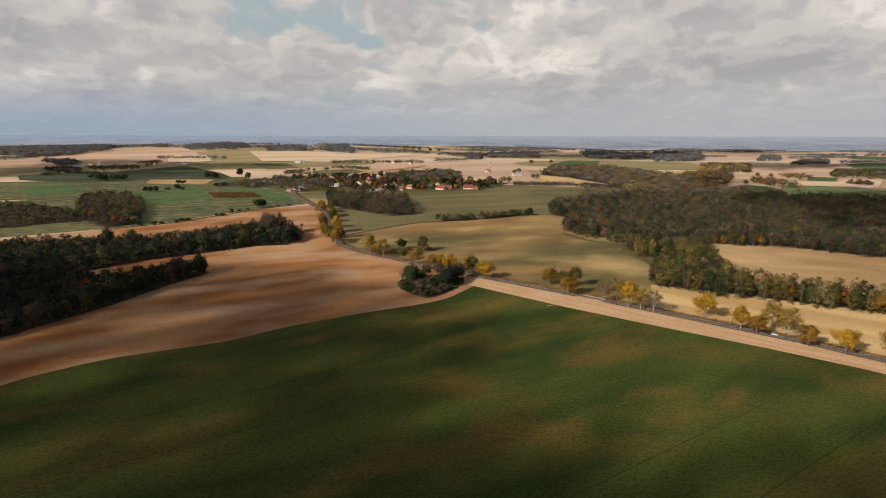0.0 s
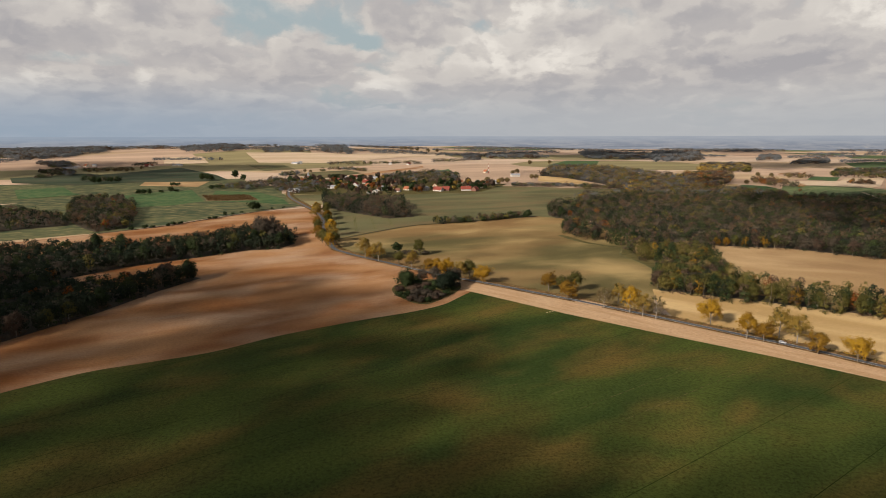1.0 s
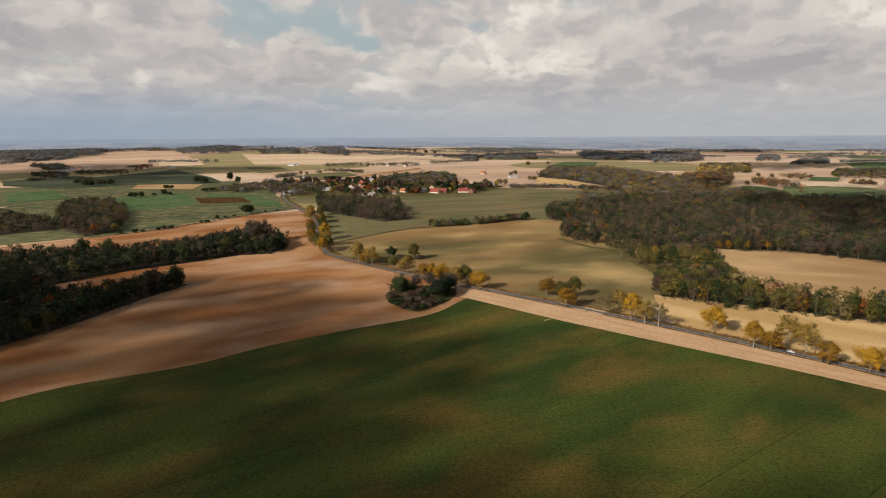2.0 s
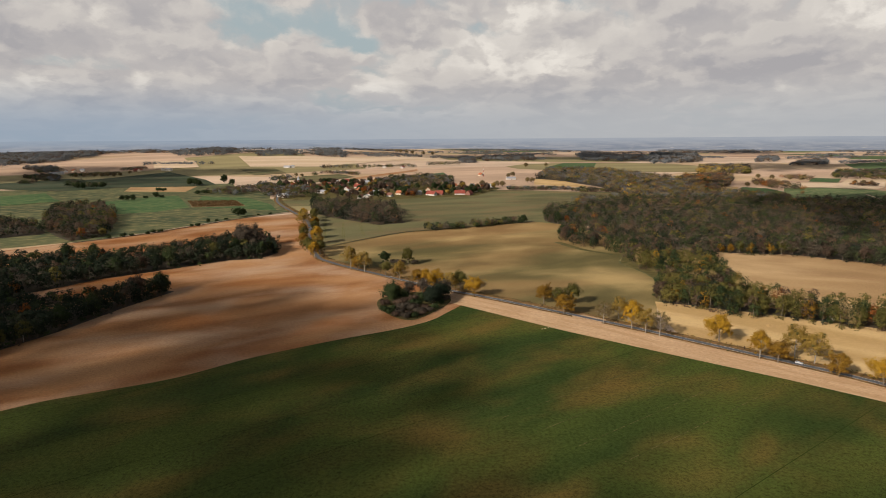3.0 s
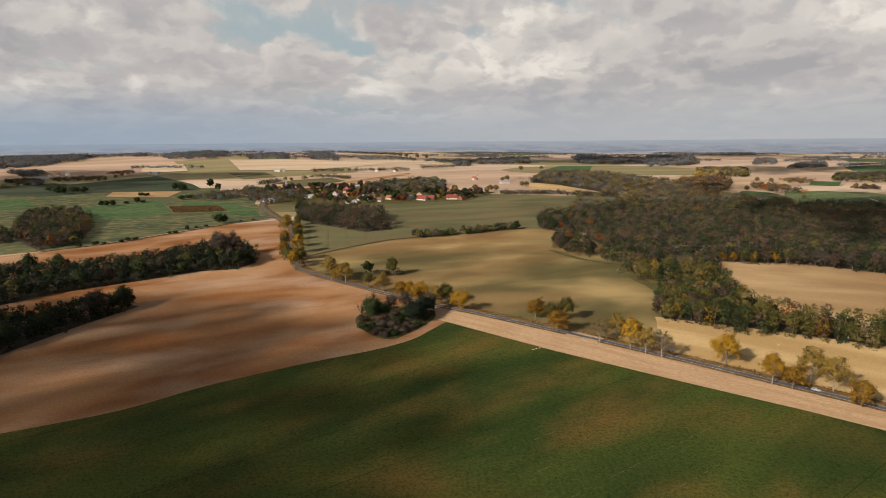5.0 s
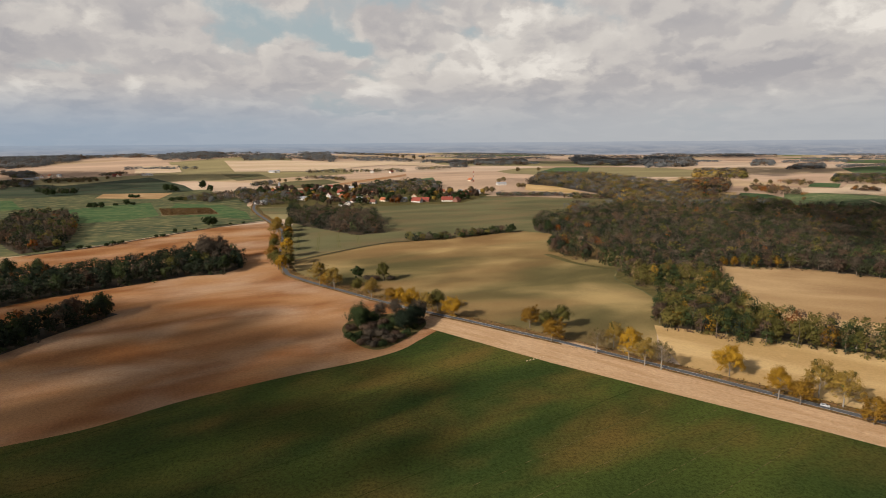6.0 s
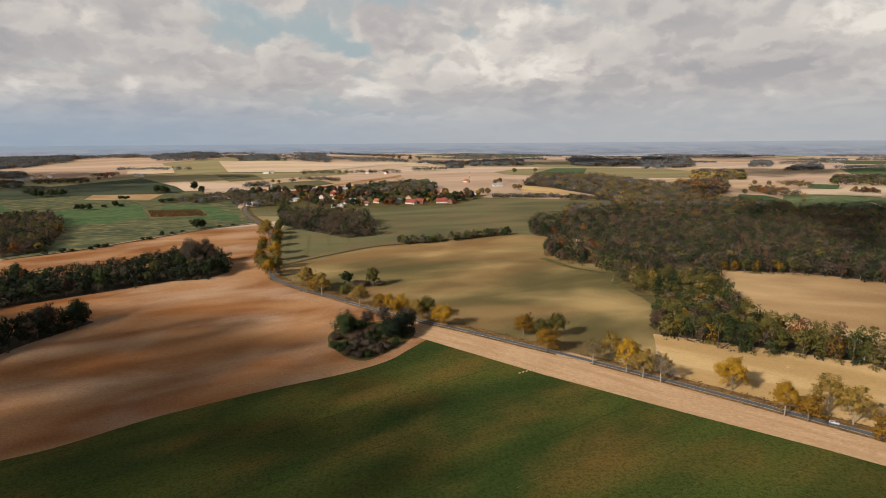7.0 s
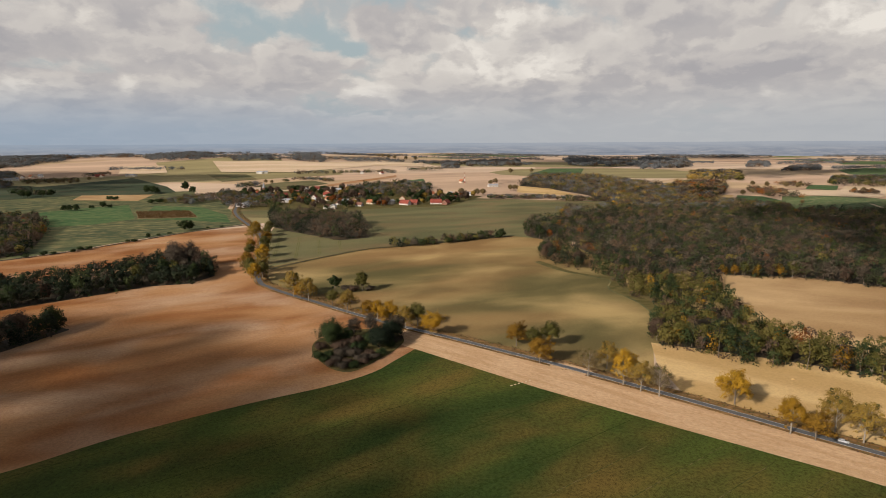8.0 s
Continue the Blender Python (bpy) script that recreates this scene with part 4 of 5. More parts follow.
sheet("forest_floor", FAR_WOOD, M_LITTER, 0.5, 40, "leaf litter under the trees", "ground")
# grey and straw shares put distance haze into this wood's colour
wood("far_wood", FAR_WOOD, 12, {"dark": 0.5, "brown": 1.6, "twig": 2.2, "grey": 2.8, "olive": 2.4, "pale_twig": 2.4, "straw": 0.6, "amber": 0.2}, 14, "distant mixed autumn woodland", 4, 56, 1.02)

LEFT_WOOD = [(-480, 330), (-380, 270), (-290, 300), (-265, 345), (-252, 378), (-236, 416), (-221, 470), (-203, 512), (-214, 518), (-240, 482), (-275, 460), (-310, 470), (-322, 505), (-300, 532), (-285, 553), (-243, 583),
             (-200, 618), (-168, 625), (-156, 650), (-172, 690), (-215, 700), (-240, 672), (-270, 636), (-310, 610), (-380, 605), (-480, 580)]
sheet("forest_floor", LEFT_WOOD, M_LITTER, 0.16, 24, "leaf litter under the trees, coloured dark for their shade", "ground")
wood("wood", LEFT_WOOD, 6.8, {"dark": 9, "green": 1.4, "twig": 0.8, "brown": 0.5, "olive": 0.1, "rust": 0.06}, 16, "dark green wood reaching into the bare field", 5, 104, 0.64, bushes=True)
MID_WOOD = [(-170, 895), (-137, 858), (-67, 800), (-35, 815), (-45, 850), (-55, 915), (-124, 966), (-190, 970)]
sheet("forest_floor", MID_WOOD, M_LITTER, 0.24, 24, "leaf litter under the trees, coloured dark for their shade", "ground")
wood("wood", MID_WOOD, 8.5, {"dark": 2, "green": 2, "brown": 3, "twig": 2.5}, 18, "brown and dark green wood below the village", 6, 84, 0.80, bushes=True)
WEST_WOOD = [(-409, 716), (-384, 741), (-398, 785), (-420, 833), (-445, 880), (-470, 917), (-500, 952), (-567, 949), (-530, 870), (-480, 785), (-440, 742)]
FAR_WEST_WOOD = [(-532, 711), (-506, 733), (-465, 757), (-482, 790), (-530, 817), (-590, 855), (-760, 850), (-760, 640), (-600, 660)]
for poly in (WEST_WOOD, FAR_WEST_WOOD):
    sheet("forest_floor", poly, M_LITTER, 0.24, 24, "leaf litter under the trees, coloured dark for their shade", "ground")
wood("wood", WEST_WOOD, 8.5, {"dark": 2.2, "green": 1.6, "brown": 2.6, "twig": 2.4, "olive": 1.0, "rust": 0.25}, 16, "brown and dark green wood beside the meadow", 7, 80, 0.84, bushes=True)
wood("wood", FAR_WEST_WOOD, 8.5, {"dark": 3, "brown": 2, "twig": 2, "green": 2, "olive": 0.7}, 13, "dark autumn wood behind the meadow strip", 9, 60, 0.85)

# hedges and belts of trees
# SOFT and HAZY take a share of grey that puts haze into the colour
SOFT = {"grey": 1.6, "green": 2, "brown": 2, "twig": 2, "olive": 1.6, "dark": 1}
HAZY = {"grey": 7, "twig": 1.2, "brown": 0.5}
DULL = {"dark": 2, "green": 2, "brown": 2, "twig": 2.5, "olive": 1.5}
for pts, spread, gap, h, seed in [
        ([(-10, 768), (16, 768), (40, 778)], 7, 6, 8, 50), ([(46, 778), (75, 795), (107, 815)], 7, 6, 9, 51), ([(-383, 1125), (-350, 1190), (-310, 1200)], 34, 8, 10, 52),
        ([(138, 1168), (191, 1166), (254, 1166)], 9, 7, 8, 53), ([(252, 1138), (330, 1130)], 10, 7, 9, 54), ([(444, 995), (496, 1030), (540, 1000), (590, 1060)], 16, 8, 12, 55),
        ([(-331, 1800), (-243, 1805), (-147, 1835), (-60, 1830)], 14, 10, 11, 56), ([(-30, 1905), (79, 1960)], 14, 11, 12, 57),
        ([(-360, 1375), (-335, 1440)], 12, 8, 11, 58), ([(-303, 1525), (-285, 1525)], 8, 8, 11, 59), ([(-292, 1596), (-240, 1592), (-190, 1528)], 9, 9, 9, 60)]:
    wood("tree_belt", along(pts, spread), gap, DULL if pts[0][1] < 1100 else SOFT, h, "hedge and tree belt in dull autumn green", seed, 54, 0.8)
for poly, gap, h, seed in [
        ([(-299, 1100), (-256, 1060), (-195, 1079), (-209, 1139), (-248, 1194), (-313, 1241), (-360, 1277)], 10, 11, 70),
        ([(-115, 1215), (-51, 1200), (31, 1215), (40, 1384), (-23, 1437), (-81, 1393), (-125, 1314)], 11, 13, 71),
        ([(-1051, 1679), (-1033, 1701), (-1141, 1864), (-1240, 1860)], 12, 12, 72), ([(-859, 1400), (-859, 1432), (-931, 1535), (-1010, 1511)], 12, 11, 73),
        ([(-1130, 2635), (-1029, 2485), (-938, 2440), (-842, 2431), (-860, 2700), (-1014, 2860)], 17, 17, 74),
        ([(-1383, 2161), (-1349, 2204), (-1417, 2413), (-1385, 2524), (-1596, 2870), (-2232, 3302), (-2219, 2970)], 22, 16, 75),
        ([(-475, 2403), (-417, 2322), (-335, 2280), (-354, 2396), (-429, 2655), (-491, 2577)], 16, 14, 76),
        ([(-683, 2365), (-610, 2353), (-554, 2405), (-612, 2603), (-744, 2560)], 16, 14, 77), ([(165, 2136), (350, 2223), (409, 2618), (183, 2409)], 17, 14, 78),
        ([(80, 2023), (126, 2041), (139, 2323), (87, 2311)], 16, 12, 79), ([(975, 1514), (988, 1480), (1050, 1446), (1330, 1572), (1301, 1748), (1106, 1701)], 13, 13, 80),
        ([(1213, 2108), (1384, 2163), (1524, 2399), (1450, 2410)], 16, 12, 81), ([(1243, 2390), (1321, 2379), (1547, 2793), (1476, 2804)], 18, 14, 82),
        ([(560, 2300), (900, 2450), (1000, 3000), (700, 3100)], 24, 13, 83)]:
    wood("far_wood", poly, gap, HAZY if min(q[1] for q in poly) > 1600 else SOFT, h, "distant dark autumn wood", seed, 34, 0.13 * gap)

# belts, hedges and small woods that part the far fields
RUSTY = {"brown": 3, "twig": 2, "pale_twig": 1.2, "rust": 0.8, "green": 1}
for pts, spread, gap, h, mix, seed in [
        ([(700, 1327), (691, 1263), (679, 1187)], 26, 10, 12, RUSTY, 201), ([(865, 1508), (863, 1472), (863, 1438)], 26, 11, 11, RUSTY, 202),
        ([(487, 1087), (517, 1072), (545, 1042), (567, 1014)], 22, 9, 13, DULL, 203), ([(878, 1305), (896, 1294), (918, 1295)], 16, 9, 9, RUSTY, 204),
        ([(-895, 1423), (-899, 1454), (-904, 1486)], 16, 9, 12, DULL, 205), ([(-915, 1554), (-864, 1567), (-813, 1598)], 16, 10, 11, DULL, 206),
        ([(-729, 1259), (-734, 1281), (-722, 1283)], 14, 8, 14, DULL, 207), ([(-706, 1268), (-698, 1279), (-687, 1289)], 12, 9, 11, DULL, 208),
        ([(-888, 1340), (-888, 1366), (-880, 1379)], 10, 9, 9, DULL, 209), ([(-1079, 1685), (-1070, 1725), (-1061, 1767)], 26, 12, 13, SOFT, 210),
        ([(-872, 1745), (-860, 1832)], 16, 12, 10, SOFT, 211)]:
    wood("tree_belt", along(pts, spread), gap, mix, h, "hedge and trees parting the far fields", seed, 48, 0.9)
for poly, gap, h, mix, seed in [
        ([(440, 1100), (492, 1111), (589, 1242), (695, 1448), (665, 1514), (560, 1420), (530, 1300)], 13, 14, RUSTY, 212),
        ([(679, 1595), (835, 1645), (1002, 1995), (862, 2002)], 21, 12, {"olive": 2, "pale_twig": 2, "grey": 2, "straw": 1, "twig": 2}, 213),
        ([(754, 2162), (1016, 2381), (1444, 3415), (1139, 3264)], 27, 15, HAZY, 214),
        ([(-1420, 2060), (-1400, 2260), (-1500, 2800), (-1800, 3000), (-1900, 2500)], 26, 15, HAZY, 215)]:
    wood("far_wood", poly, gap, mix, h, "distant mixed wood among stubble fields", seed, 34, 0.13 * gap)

rng = np.random.default_rng(33)
for i in range(54):
    x, y = rng.uniform(-2600, 2600), rng.uniform(1950, 4350)
    if y < 2300 and -500 < x < 700:
        continue
    slant = rng.uniform(-0.35, 0.35)
    run = rng.uniform(120, 420) * (0.6 + y / 4000)
    pts = [(x - run / 2, y - run / 2 * slant), (x, y + rng.normal(0, 15)), (x + run / 2, y + run / 2 * slant)]
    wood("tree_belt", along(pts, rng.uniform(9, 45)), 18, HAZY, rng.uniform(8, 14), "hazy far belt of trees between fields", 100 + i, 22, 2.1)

# lone trees and bushes, further off
LONE = make_tree("lone_tree", 61, 11.5, 12, "green", 1600, 0.50, "rounded dark tree alone between fields", 0.06, group="lone trees between fields", limbs=9, full=1.15)
LONE.matrix_basis = place(None, 117, 808, 0.95)
PALE_LONE = make_tree("lone_tree", 67, 8.5, 8.5, "pale_twig", 1400, 0.36, "pale brown tree alone in the far fields", 0.12, group="lone trees between fields", limbs=9, full=1.15)
PALE_LONE.matrix_basis = place(None, -319, 1491, 1.0)
BUSH = make_shrub("bush", 62, 5, 8, "green", 320, "low dark bush at a field edge", "bushes at field edges", 0.55)
BUSH.matrix_basis = place(None, 113, 807, 1.0)
for i, (x, y, s) in enumerate([(-268, 868, 1.25), (-263, 873, 1.1), (-292, 823, 0.6), (-520, 1048, 0.9), (-512, 1049, 0.9), (-502, 1048, 1.0), (-478, 1080, 1.0), (-699, 1227, 1.4),
                               (-688, 1226, 1.3), (-674, 1243, 1.2), (-662, 1249, 1.2), (-504, 1287, 1.5), (-492, 1286, 1.4), (-482, 1278, 1.2), (-451, 1338, 1.7), (-415, 1281, 1.3),
                               (-868, 1506, 1.2), (-852, 1513, 1.2), (-835, 1527, 1.3), (-817, 1526, 1.3), (-803, 1525, 1.5), (-785, 1523, 1.2), (-783, 1550, 1.2), (-795, 1620, 1.2)]):
    # past y 1500 the paler kind stands in for distance haze
    copy_thing(PALE_LONE if y > 1500 else LONE, place(None, x, y, s, 57 * i))
for i, (x, y, s) in enumerate([(-335, 1500, 1.1), (263, 1804, 1.7), (330, 1851, 1.5), (168, 1423, 1.3), (181, 1446, 1.5), (194, 1295, 1.4), (203, 1294, 1.4), (93, 1215, 1.6),
                               (122, 1214, 1.5), (133, 1213, 1.5), (655, 1106, 0.9), (761, 1460, 1.4), (782, 1437, 1.4), (812, 1415, 1.4), (830, 1403, 1.4), (620, 1232, 1.3), (653, 1259, 1.3),
                               (906, 1334, 1.1), (916, 1323, 1.2), (921, 1306, 1.2), (-170, 2614, 2.0), (-152, 2630, 2.0), (-125, 2583, 2.0), (-101, 2556, 2.0), (-54, 2515, 2.0), (-16, 2511, 2.0)]):
    copy_thing(PALE_LONE, place(None, x, y, s, 91 * i))
for i, (x, y, s) in enumerate([(-305, 800, 0.7), (-297, 800, 0.9), (-334, 760, 1.0), (-328, 764, 0.9), (-338, 751, 0.8), (-494, 1074, 1.1), (-470, 1084, 1.1), (-520, 1183, 1.6), (-512, 1184, 1.4),
                               (-426, 1127, 1.6), (-413, 1131, 1.8), (-285, 835, 0.7), (-277, 846, 0.7), (-360, 738, 1.0), (-372, 728, 0.9), (-352, 742, 0.7), (-244, 882, 0.6), (-230, 890, 0.6)]):
    copy_thing(BUSH, place(None, x, y, s, 77 * i))

# rows of rust-coloured bushes in the planted plot
rng = np.random.default_rng(77)
chunks = []
for r in range(11):
    a, b = np.array((-371, 966)) + np.array((-36, 68)) * r / 10.5, np.array((-294, 978)) + np.array((-34, 60)) * r / 10.5
    for t in np.linspace(0.03, 0.97, 26):
        x, y = a + (b - a) * t + rng.normal(0, 0.4, 2)
        chunks.append(blob_leaves(rng, [(x, y, float(land(x, y)) + 1.1, 1.3, 1.0)], 9, 0.8))
tagged(new("orchard_rows", quad_mesh("orchard_rows", np.concatenate(chunks).reshape(-1, 3), [leaf_material("orchard_leaves", (0.07, 0.042, 0.018), (0.13, 0.080, 0.032), (0.17, 0.10, 0.03))])), "rows of rust-brown planted bushes", "bushes", kind="stuff")
# thin pale drilling stripes on the green slope
for i in range(7):
    x = 716 + 19 * i
    ribbon("sown_stripe", [(x, 1010 + 4 * i), (x + 22, 1062 + 4 * i), (x + 40, 1112)], -2.5, 2.5, M_PALE if i % 2 else M_MEADOW, 0.75, "pale thin stripe in the green crop", "stripe")

# weeds and low scrub on the road's verges
rng = np.random.default_rng(90)
line = np.asarray(ROAD)
d = np.gradient(line, axis=0)
d /= np.linalg.norm(d, axis=1, keepdims=True)
side = np.c_[d[:, 1], -d[:, 0]]
i = rng.integers(0, len(line), 9000)
o = np.where(rng.uniform(0, 1, 9000) < 0.22, -rng.uniform(2.8, 4.6, 9000), rng.uniform(3.0, 9.0, 9000))
xy = line[i] + side[i] * o[:, None] + rng.uniform(-3.2, 3.2, (9000, 1)) * d[i]
tall = np.clip(np.array([noise.noise((x * 0.05, y * 0.05, 7.0)) for x, y in xy]) + 0.45, 0.1, 1.0)
mid = np.c_[xy, land(xy[:, 0], xy[:, 1]) + 0.35 + tall * rng.uniform(0.1, 1.0, 9000) * np.where(o > 0, 1.5, 0.4)]
quads_w = leaf_quads(rng, mid, np.c_[rng.normal(0, 0.6, (9000, 2)), np.full(9000, 0.6)], 0.34)
kind_w = rng.choice(4, 9000, p=[0.22, 0.3, 0.22, 0.26])
tagged(new("verge_weeds", quad_mesh("verge_weeds", quads_w.reshape(-1, 3), [LEAF["amber"], LEAF["pale_twig"], LEAF["olive"], LEAF["brown"]], kind_w)),
       "dry rust-brown weeds and scrub on the verge", "weeds", kind="stuff")

# ---------------------------------------------------------------- the village
M_WHITE = plain("white_render", (0.54, 0.51, 0.465), 0.08, 0.8)
M_CREAM = plain("cream_render", (0.58, 0.50, 0.38), 0.10, 0.8)
M_BRICK = plain("brick_wall", (0.20, 0.10, 0.07), 0.25, 2.0)
M_ROOF_RED = plain("red_tiles", (0.21, 0.050, 0.034), 0.3, 1.2)
M_ROOF_ORANGE = plain("orange_tiles", (0.30, 0.105, 0.05), 0.25, 1.2)
M_ROOF_GREY = plain("grey_sheet", (0.30, 0.31, 0.33), 0.2, 0.6)
M_ROOF_BROWN = plain("brown_tiles", (0.16, 0.075, 0.05), 0.3, 1.2)
M_PANE = plain("window_glass", (0.04, 0.05, 0.06), 0.2, 1.0, 0.15)
M_WOOD = plain("painted_door", (0.12, 0.07, 0.04), 0.3, 2.0)


def block(x0, x1, y0, y1, z0, z1):
    bm = bmesh.new()
    bmesh.ops.create_cube(bm, size=1.0, matrix=Matrix.LocRotScale(((x0 + x1) / 2, (y0 + y1) / 2, (z0 + z1) / 2), None, (x1 - x0, y1 - y0, z1 - z0)))
    return bm


def make_house(name, length, width, eaves, ridge, wall, roof, label, category="house", rows=1):
    """A gabled house: walls, two roof slopes with overhang, chimney, door and windows."""
    top = tagged(new(name), label, category)
    l, w = length / 2, width / 2
    v = [(-l, -w, -1), (l, -w, -1), (l, w, -1), (-l, w, -1), (-l, -w, eaves), (l, -w, eaves), (l, w, eaves), (-l, w, eaves), (-l, 0, ridge), (l, 0, ridge)]
    f = [(0, 1, 5, 4), (1, 2, 6, 9, 5), (2, 3, 7, 6), (3, 0, 4, 8, 7)]
    part("wall", mesh_of("wall", v, f, [wall]), None, top)
    pitch, o = (ridge - eaves) / w, 0.5
    v, t = [], 0.25
    for s in (-1, 1):
        v += [(-l - o, s * (w + o), eaves - o * pitch), (l + o, s * (w + o), eaves - o * pitch), (l + o, 0, ridge), (-l - o, 0, ridge)]
        v += [(-l - o, s * (w + o), eaves - o * pitch + t), (l + o, s * (w + o), eaves - o * pitch + t), (l + o, 0, ridge + t), (-l - o, 0, ridge + t)]
    f = []
    for b in (0, 8):
        f += [(b, b + 1, b + 2, b + 3), (b + 4, b + 5, b + 6, b + 7), (b, b + 1, b + 5, b + 4), (b + 1, b + 2, b + 6, b + 5), (b + 3, b, b + 4, b + 7)]
    cover = part("roof", mesh_of("roof", v, f, [roof]), None, top)
    part("chimney", block(l * 0.3, l * 0.3 + 0.7, -0.35, 0.35, ridge - 0.8, ridge + 1.1), M_BRICK, cover, "brick chimney")
    door = part("door", block(-0.5, 0.5, -w - 0.06, -w + 0.05, 0, 2.05), M_WOOD, top)
    part("handle", block(0.3, 0.42, -w - 0.12, -w - 0.05, 1.0, 1.06), M_ROOF_GREY, door)
    for s in (-1, 1):
        for q in (-0.62, 0.62):
            for r in range(rows):
                part("window", block(q * l - 0.6, q * l + 0.6, s * (w + 0.05) - 0.06, s * (w + 0.05) + 0.06, 1.0 + 2.8 * r, 2.3 + 2.8 * r), M_PANE, top)
        part("window", block(s * (l + 0.05) - 0.06, s * (l + 0.05) + 0.06, -0.6, 0.6, eaves - 0.2, eaves + 1.0), M_PANE, top)
    return top


HOUSES = [
    make_house("house", 11, 8.5, 3.4, 7.6, M_WHITE, M_ROOF_RED, "white village house with red tiled roof"),
    make_house("house", 12, 9, 3.2, 7.4, M_CREAM, M_ROOF_ORANGE, "cream village house with orange tiled roof"),
    make_house("house", 10, 8, 3.2, 6.8, M_WHITE, M_ROOF_BROWN, "white village house with brown roof"),
    make_house("house", 13, 9, 3.6, 8.0, M_BRICK, M_ROOF_RED, "brick village house with dark red roof"),
    make_house("house", 10, 9, 5.2, 7.6, M_WHITE, M_ROOF_GREY, "white two-storey house with grey roof", rows=2),
    make_house("barn", 18, 9, 3.2, 8.2, M_WHITE, M_ROOF_RED, "long white barn with a dark red roof", "barn"),
    make_house("barn", 20, 10, 3.8, 6.5, M_WHITE, M_ROOF_GREY, "long white shed with grey roof", "barn"),
]
used = set()
VILLAGE = [(3, -276, 1239), (1, -307, 1250), (3, -240, 1182), (0, -210, 1257), (4, -204, 1301), (0, -187, 1326), (2, -171, 1324), (0, -164, 1175), (1, -138, 1156), (6, -204, 1134),
           (4, -103, 1113), (2, -122, 1052), (4, -113, 1050), (1, -91, 1198), (2, -76, 1078), (1, -53, 1149), (4, -27, 1101), (1, -11, 1150), (5, -4, 1090), (3, 10, 1094),
           (1, 38, 1219), (0, 54, 1150), (5, 46, 1098), (2, -110, 1097), (1, -103, 1214), (5, 73, 1147), (3, 62, 1092), (6, 76, 1220), (6, 106, 1216), (0, -150, 1215)]
VILLAGE2 = [(2, -128, 1180), (0, -180, 1215), (1, -155, 1250), (2, -190, 1170), (4, -140, 1290), (0, -225, 1210), (3, -215, 1170), (2, -90, 1130), (1, -60, 1105), (4, -150, 1130),
            (6, -996, 1625), (4, -985, 1640), (0, -1021, 1719), (1, -1012, 1740), (4, -994, 1750), (3, -836, 1735), (1, -826, 1738), (4, -773, 1763), (6, -757, 1762), (6, 168, 1375),
            (4, -255, 1075), (2, -268, 1085), (1, 110, 1490), (6, -440, 1840), (4, -425, 1842), (0, -95, 1790), (4, -150, 1800)]
for i, (kind, x, y) in enumerate(VILLAGE + VILLAGE2):
    m = place(None, x, y, 1.0, (37 * i) % 360 if kind != 5 else 8 * i)
    if kind in used:
        copy_thing(HOUSES[kind], m)
    else:
        HOUSES[kind].matrix_basis = m
        used.add(kind)

church = tagged(new("church"), "red brick church with a pointed steeple", "church")
church.matrix_basis = place(None, -270, 1243, 1.0, 25)
part("tower", block(-2.5, 2.5, -2.5, 2.5, -1, 14), M_BRICK, church)
bm = bmesh.new()
bmesh.ops.create_cone(bm, segments=8, radius1=3.0, radius2=0.05, depth=9, cap_ends=True, matrix=Matrix.Translation((0, 0, 18.5)))
part("steeple", bm, M_ROOF_GREY, church)

mast = tagged(new("radio_mast"), "red and white banded radio mast", "mast")
mast.matrix_basis = place(None, 115, 1470)
for i in range(5):
    bm = bmesh.new()
    bmesh.ops.create_cone(bm, segments=8, radius1=1.0 - 0.15 * i, radius2=0.85 - 0.15 * i, depth=5, cap_ends=True, matrix=Matrix.Translation((0, 0, 2.5 + 5 * i)))
    part("band", bm, M_WHITE if i % 2 else M_ROOF_RED, mast)

# garden trees of the village
GARDEN = make_tree("garden_tree", 63, 10, 10, "green", 420, 0.72, "dark garden tree among the houses", 0.12, group="garden trees of the village", limbs=5, full=1.5)
RUSTY = make_tree("garden_tree", 64, 9, 8.5, "rust", 420, 0.66, "russet garden tree among the houses", 0.12, group="garden trees of the village", limbs=5, full=1.5)
YELLOW = make_tree("garden_tree", 65, 9.5, 9, "straw", 420, 0.66, "yellowing garden tree among the houses", 0.12, group="garden trees of the village", limbs=5, full=1.5)
DIM = make_tree("garden_tree", 66, 10, 10, "brown", 420, 0.72, "brown garden tree among the houses", 0.12, group="garden trees of the village", limbs=5, full=1.5)
rng = np.random.default_rng(12)
GARDENS = np.array([(-320, 1225), (-250, 1160), (-200, 1100), (-128, 1040), (-95, 1050), (-20, 1070), (80, 1078), (120, 1200), (60, 1240), (-40, 1190), (-130, 1330), (-220, 1330), (-320, 1275)], float)
built = np.array([(x, y) for _, x, y in VILLAGE + VILLAGE2], float)
started, placed = set(), 0
while placed < 210:
    x, y = rng.uniform(-330, 125), rng.uniform(1035, 1335)
    if inside(GARDENS, x, y) and np.hypot(built[:, 0] - x, built[:, 1] - y).min() > 8:
        kind = (GARDEN, DIM, GARDEN, DIM, YELLOW, GARDEN, DIM, GARDEN, DIM, RUSTY, GARDEN, DIM)[placed % 12]
        m = place(None, x, y, rng.uniform(0.7, 1.45), rng.uniform(0, 360))
        if kind in started:
            copy_thing(kind, m)
        else:
            kind.matrix_basis = place(None, x, y)
            started.add(kind)
        placed += 1


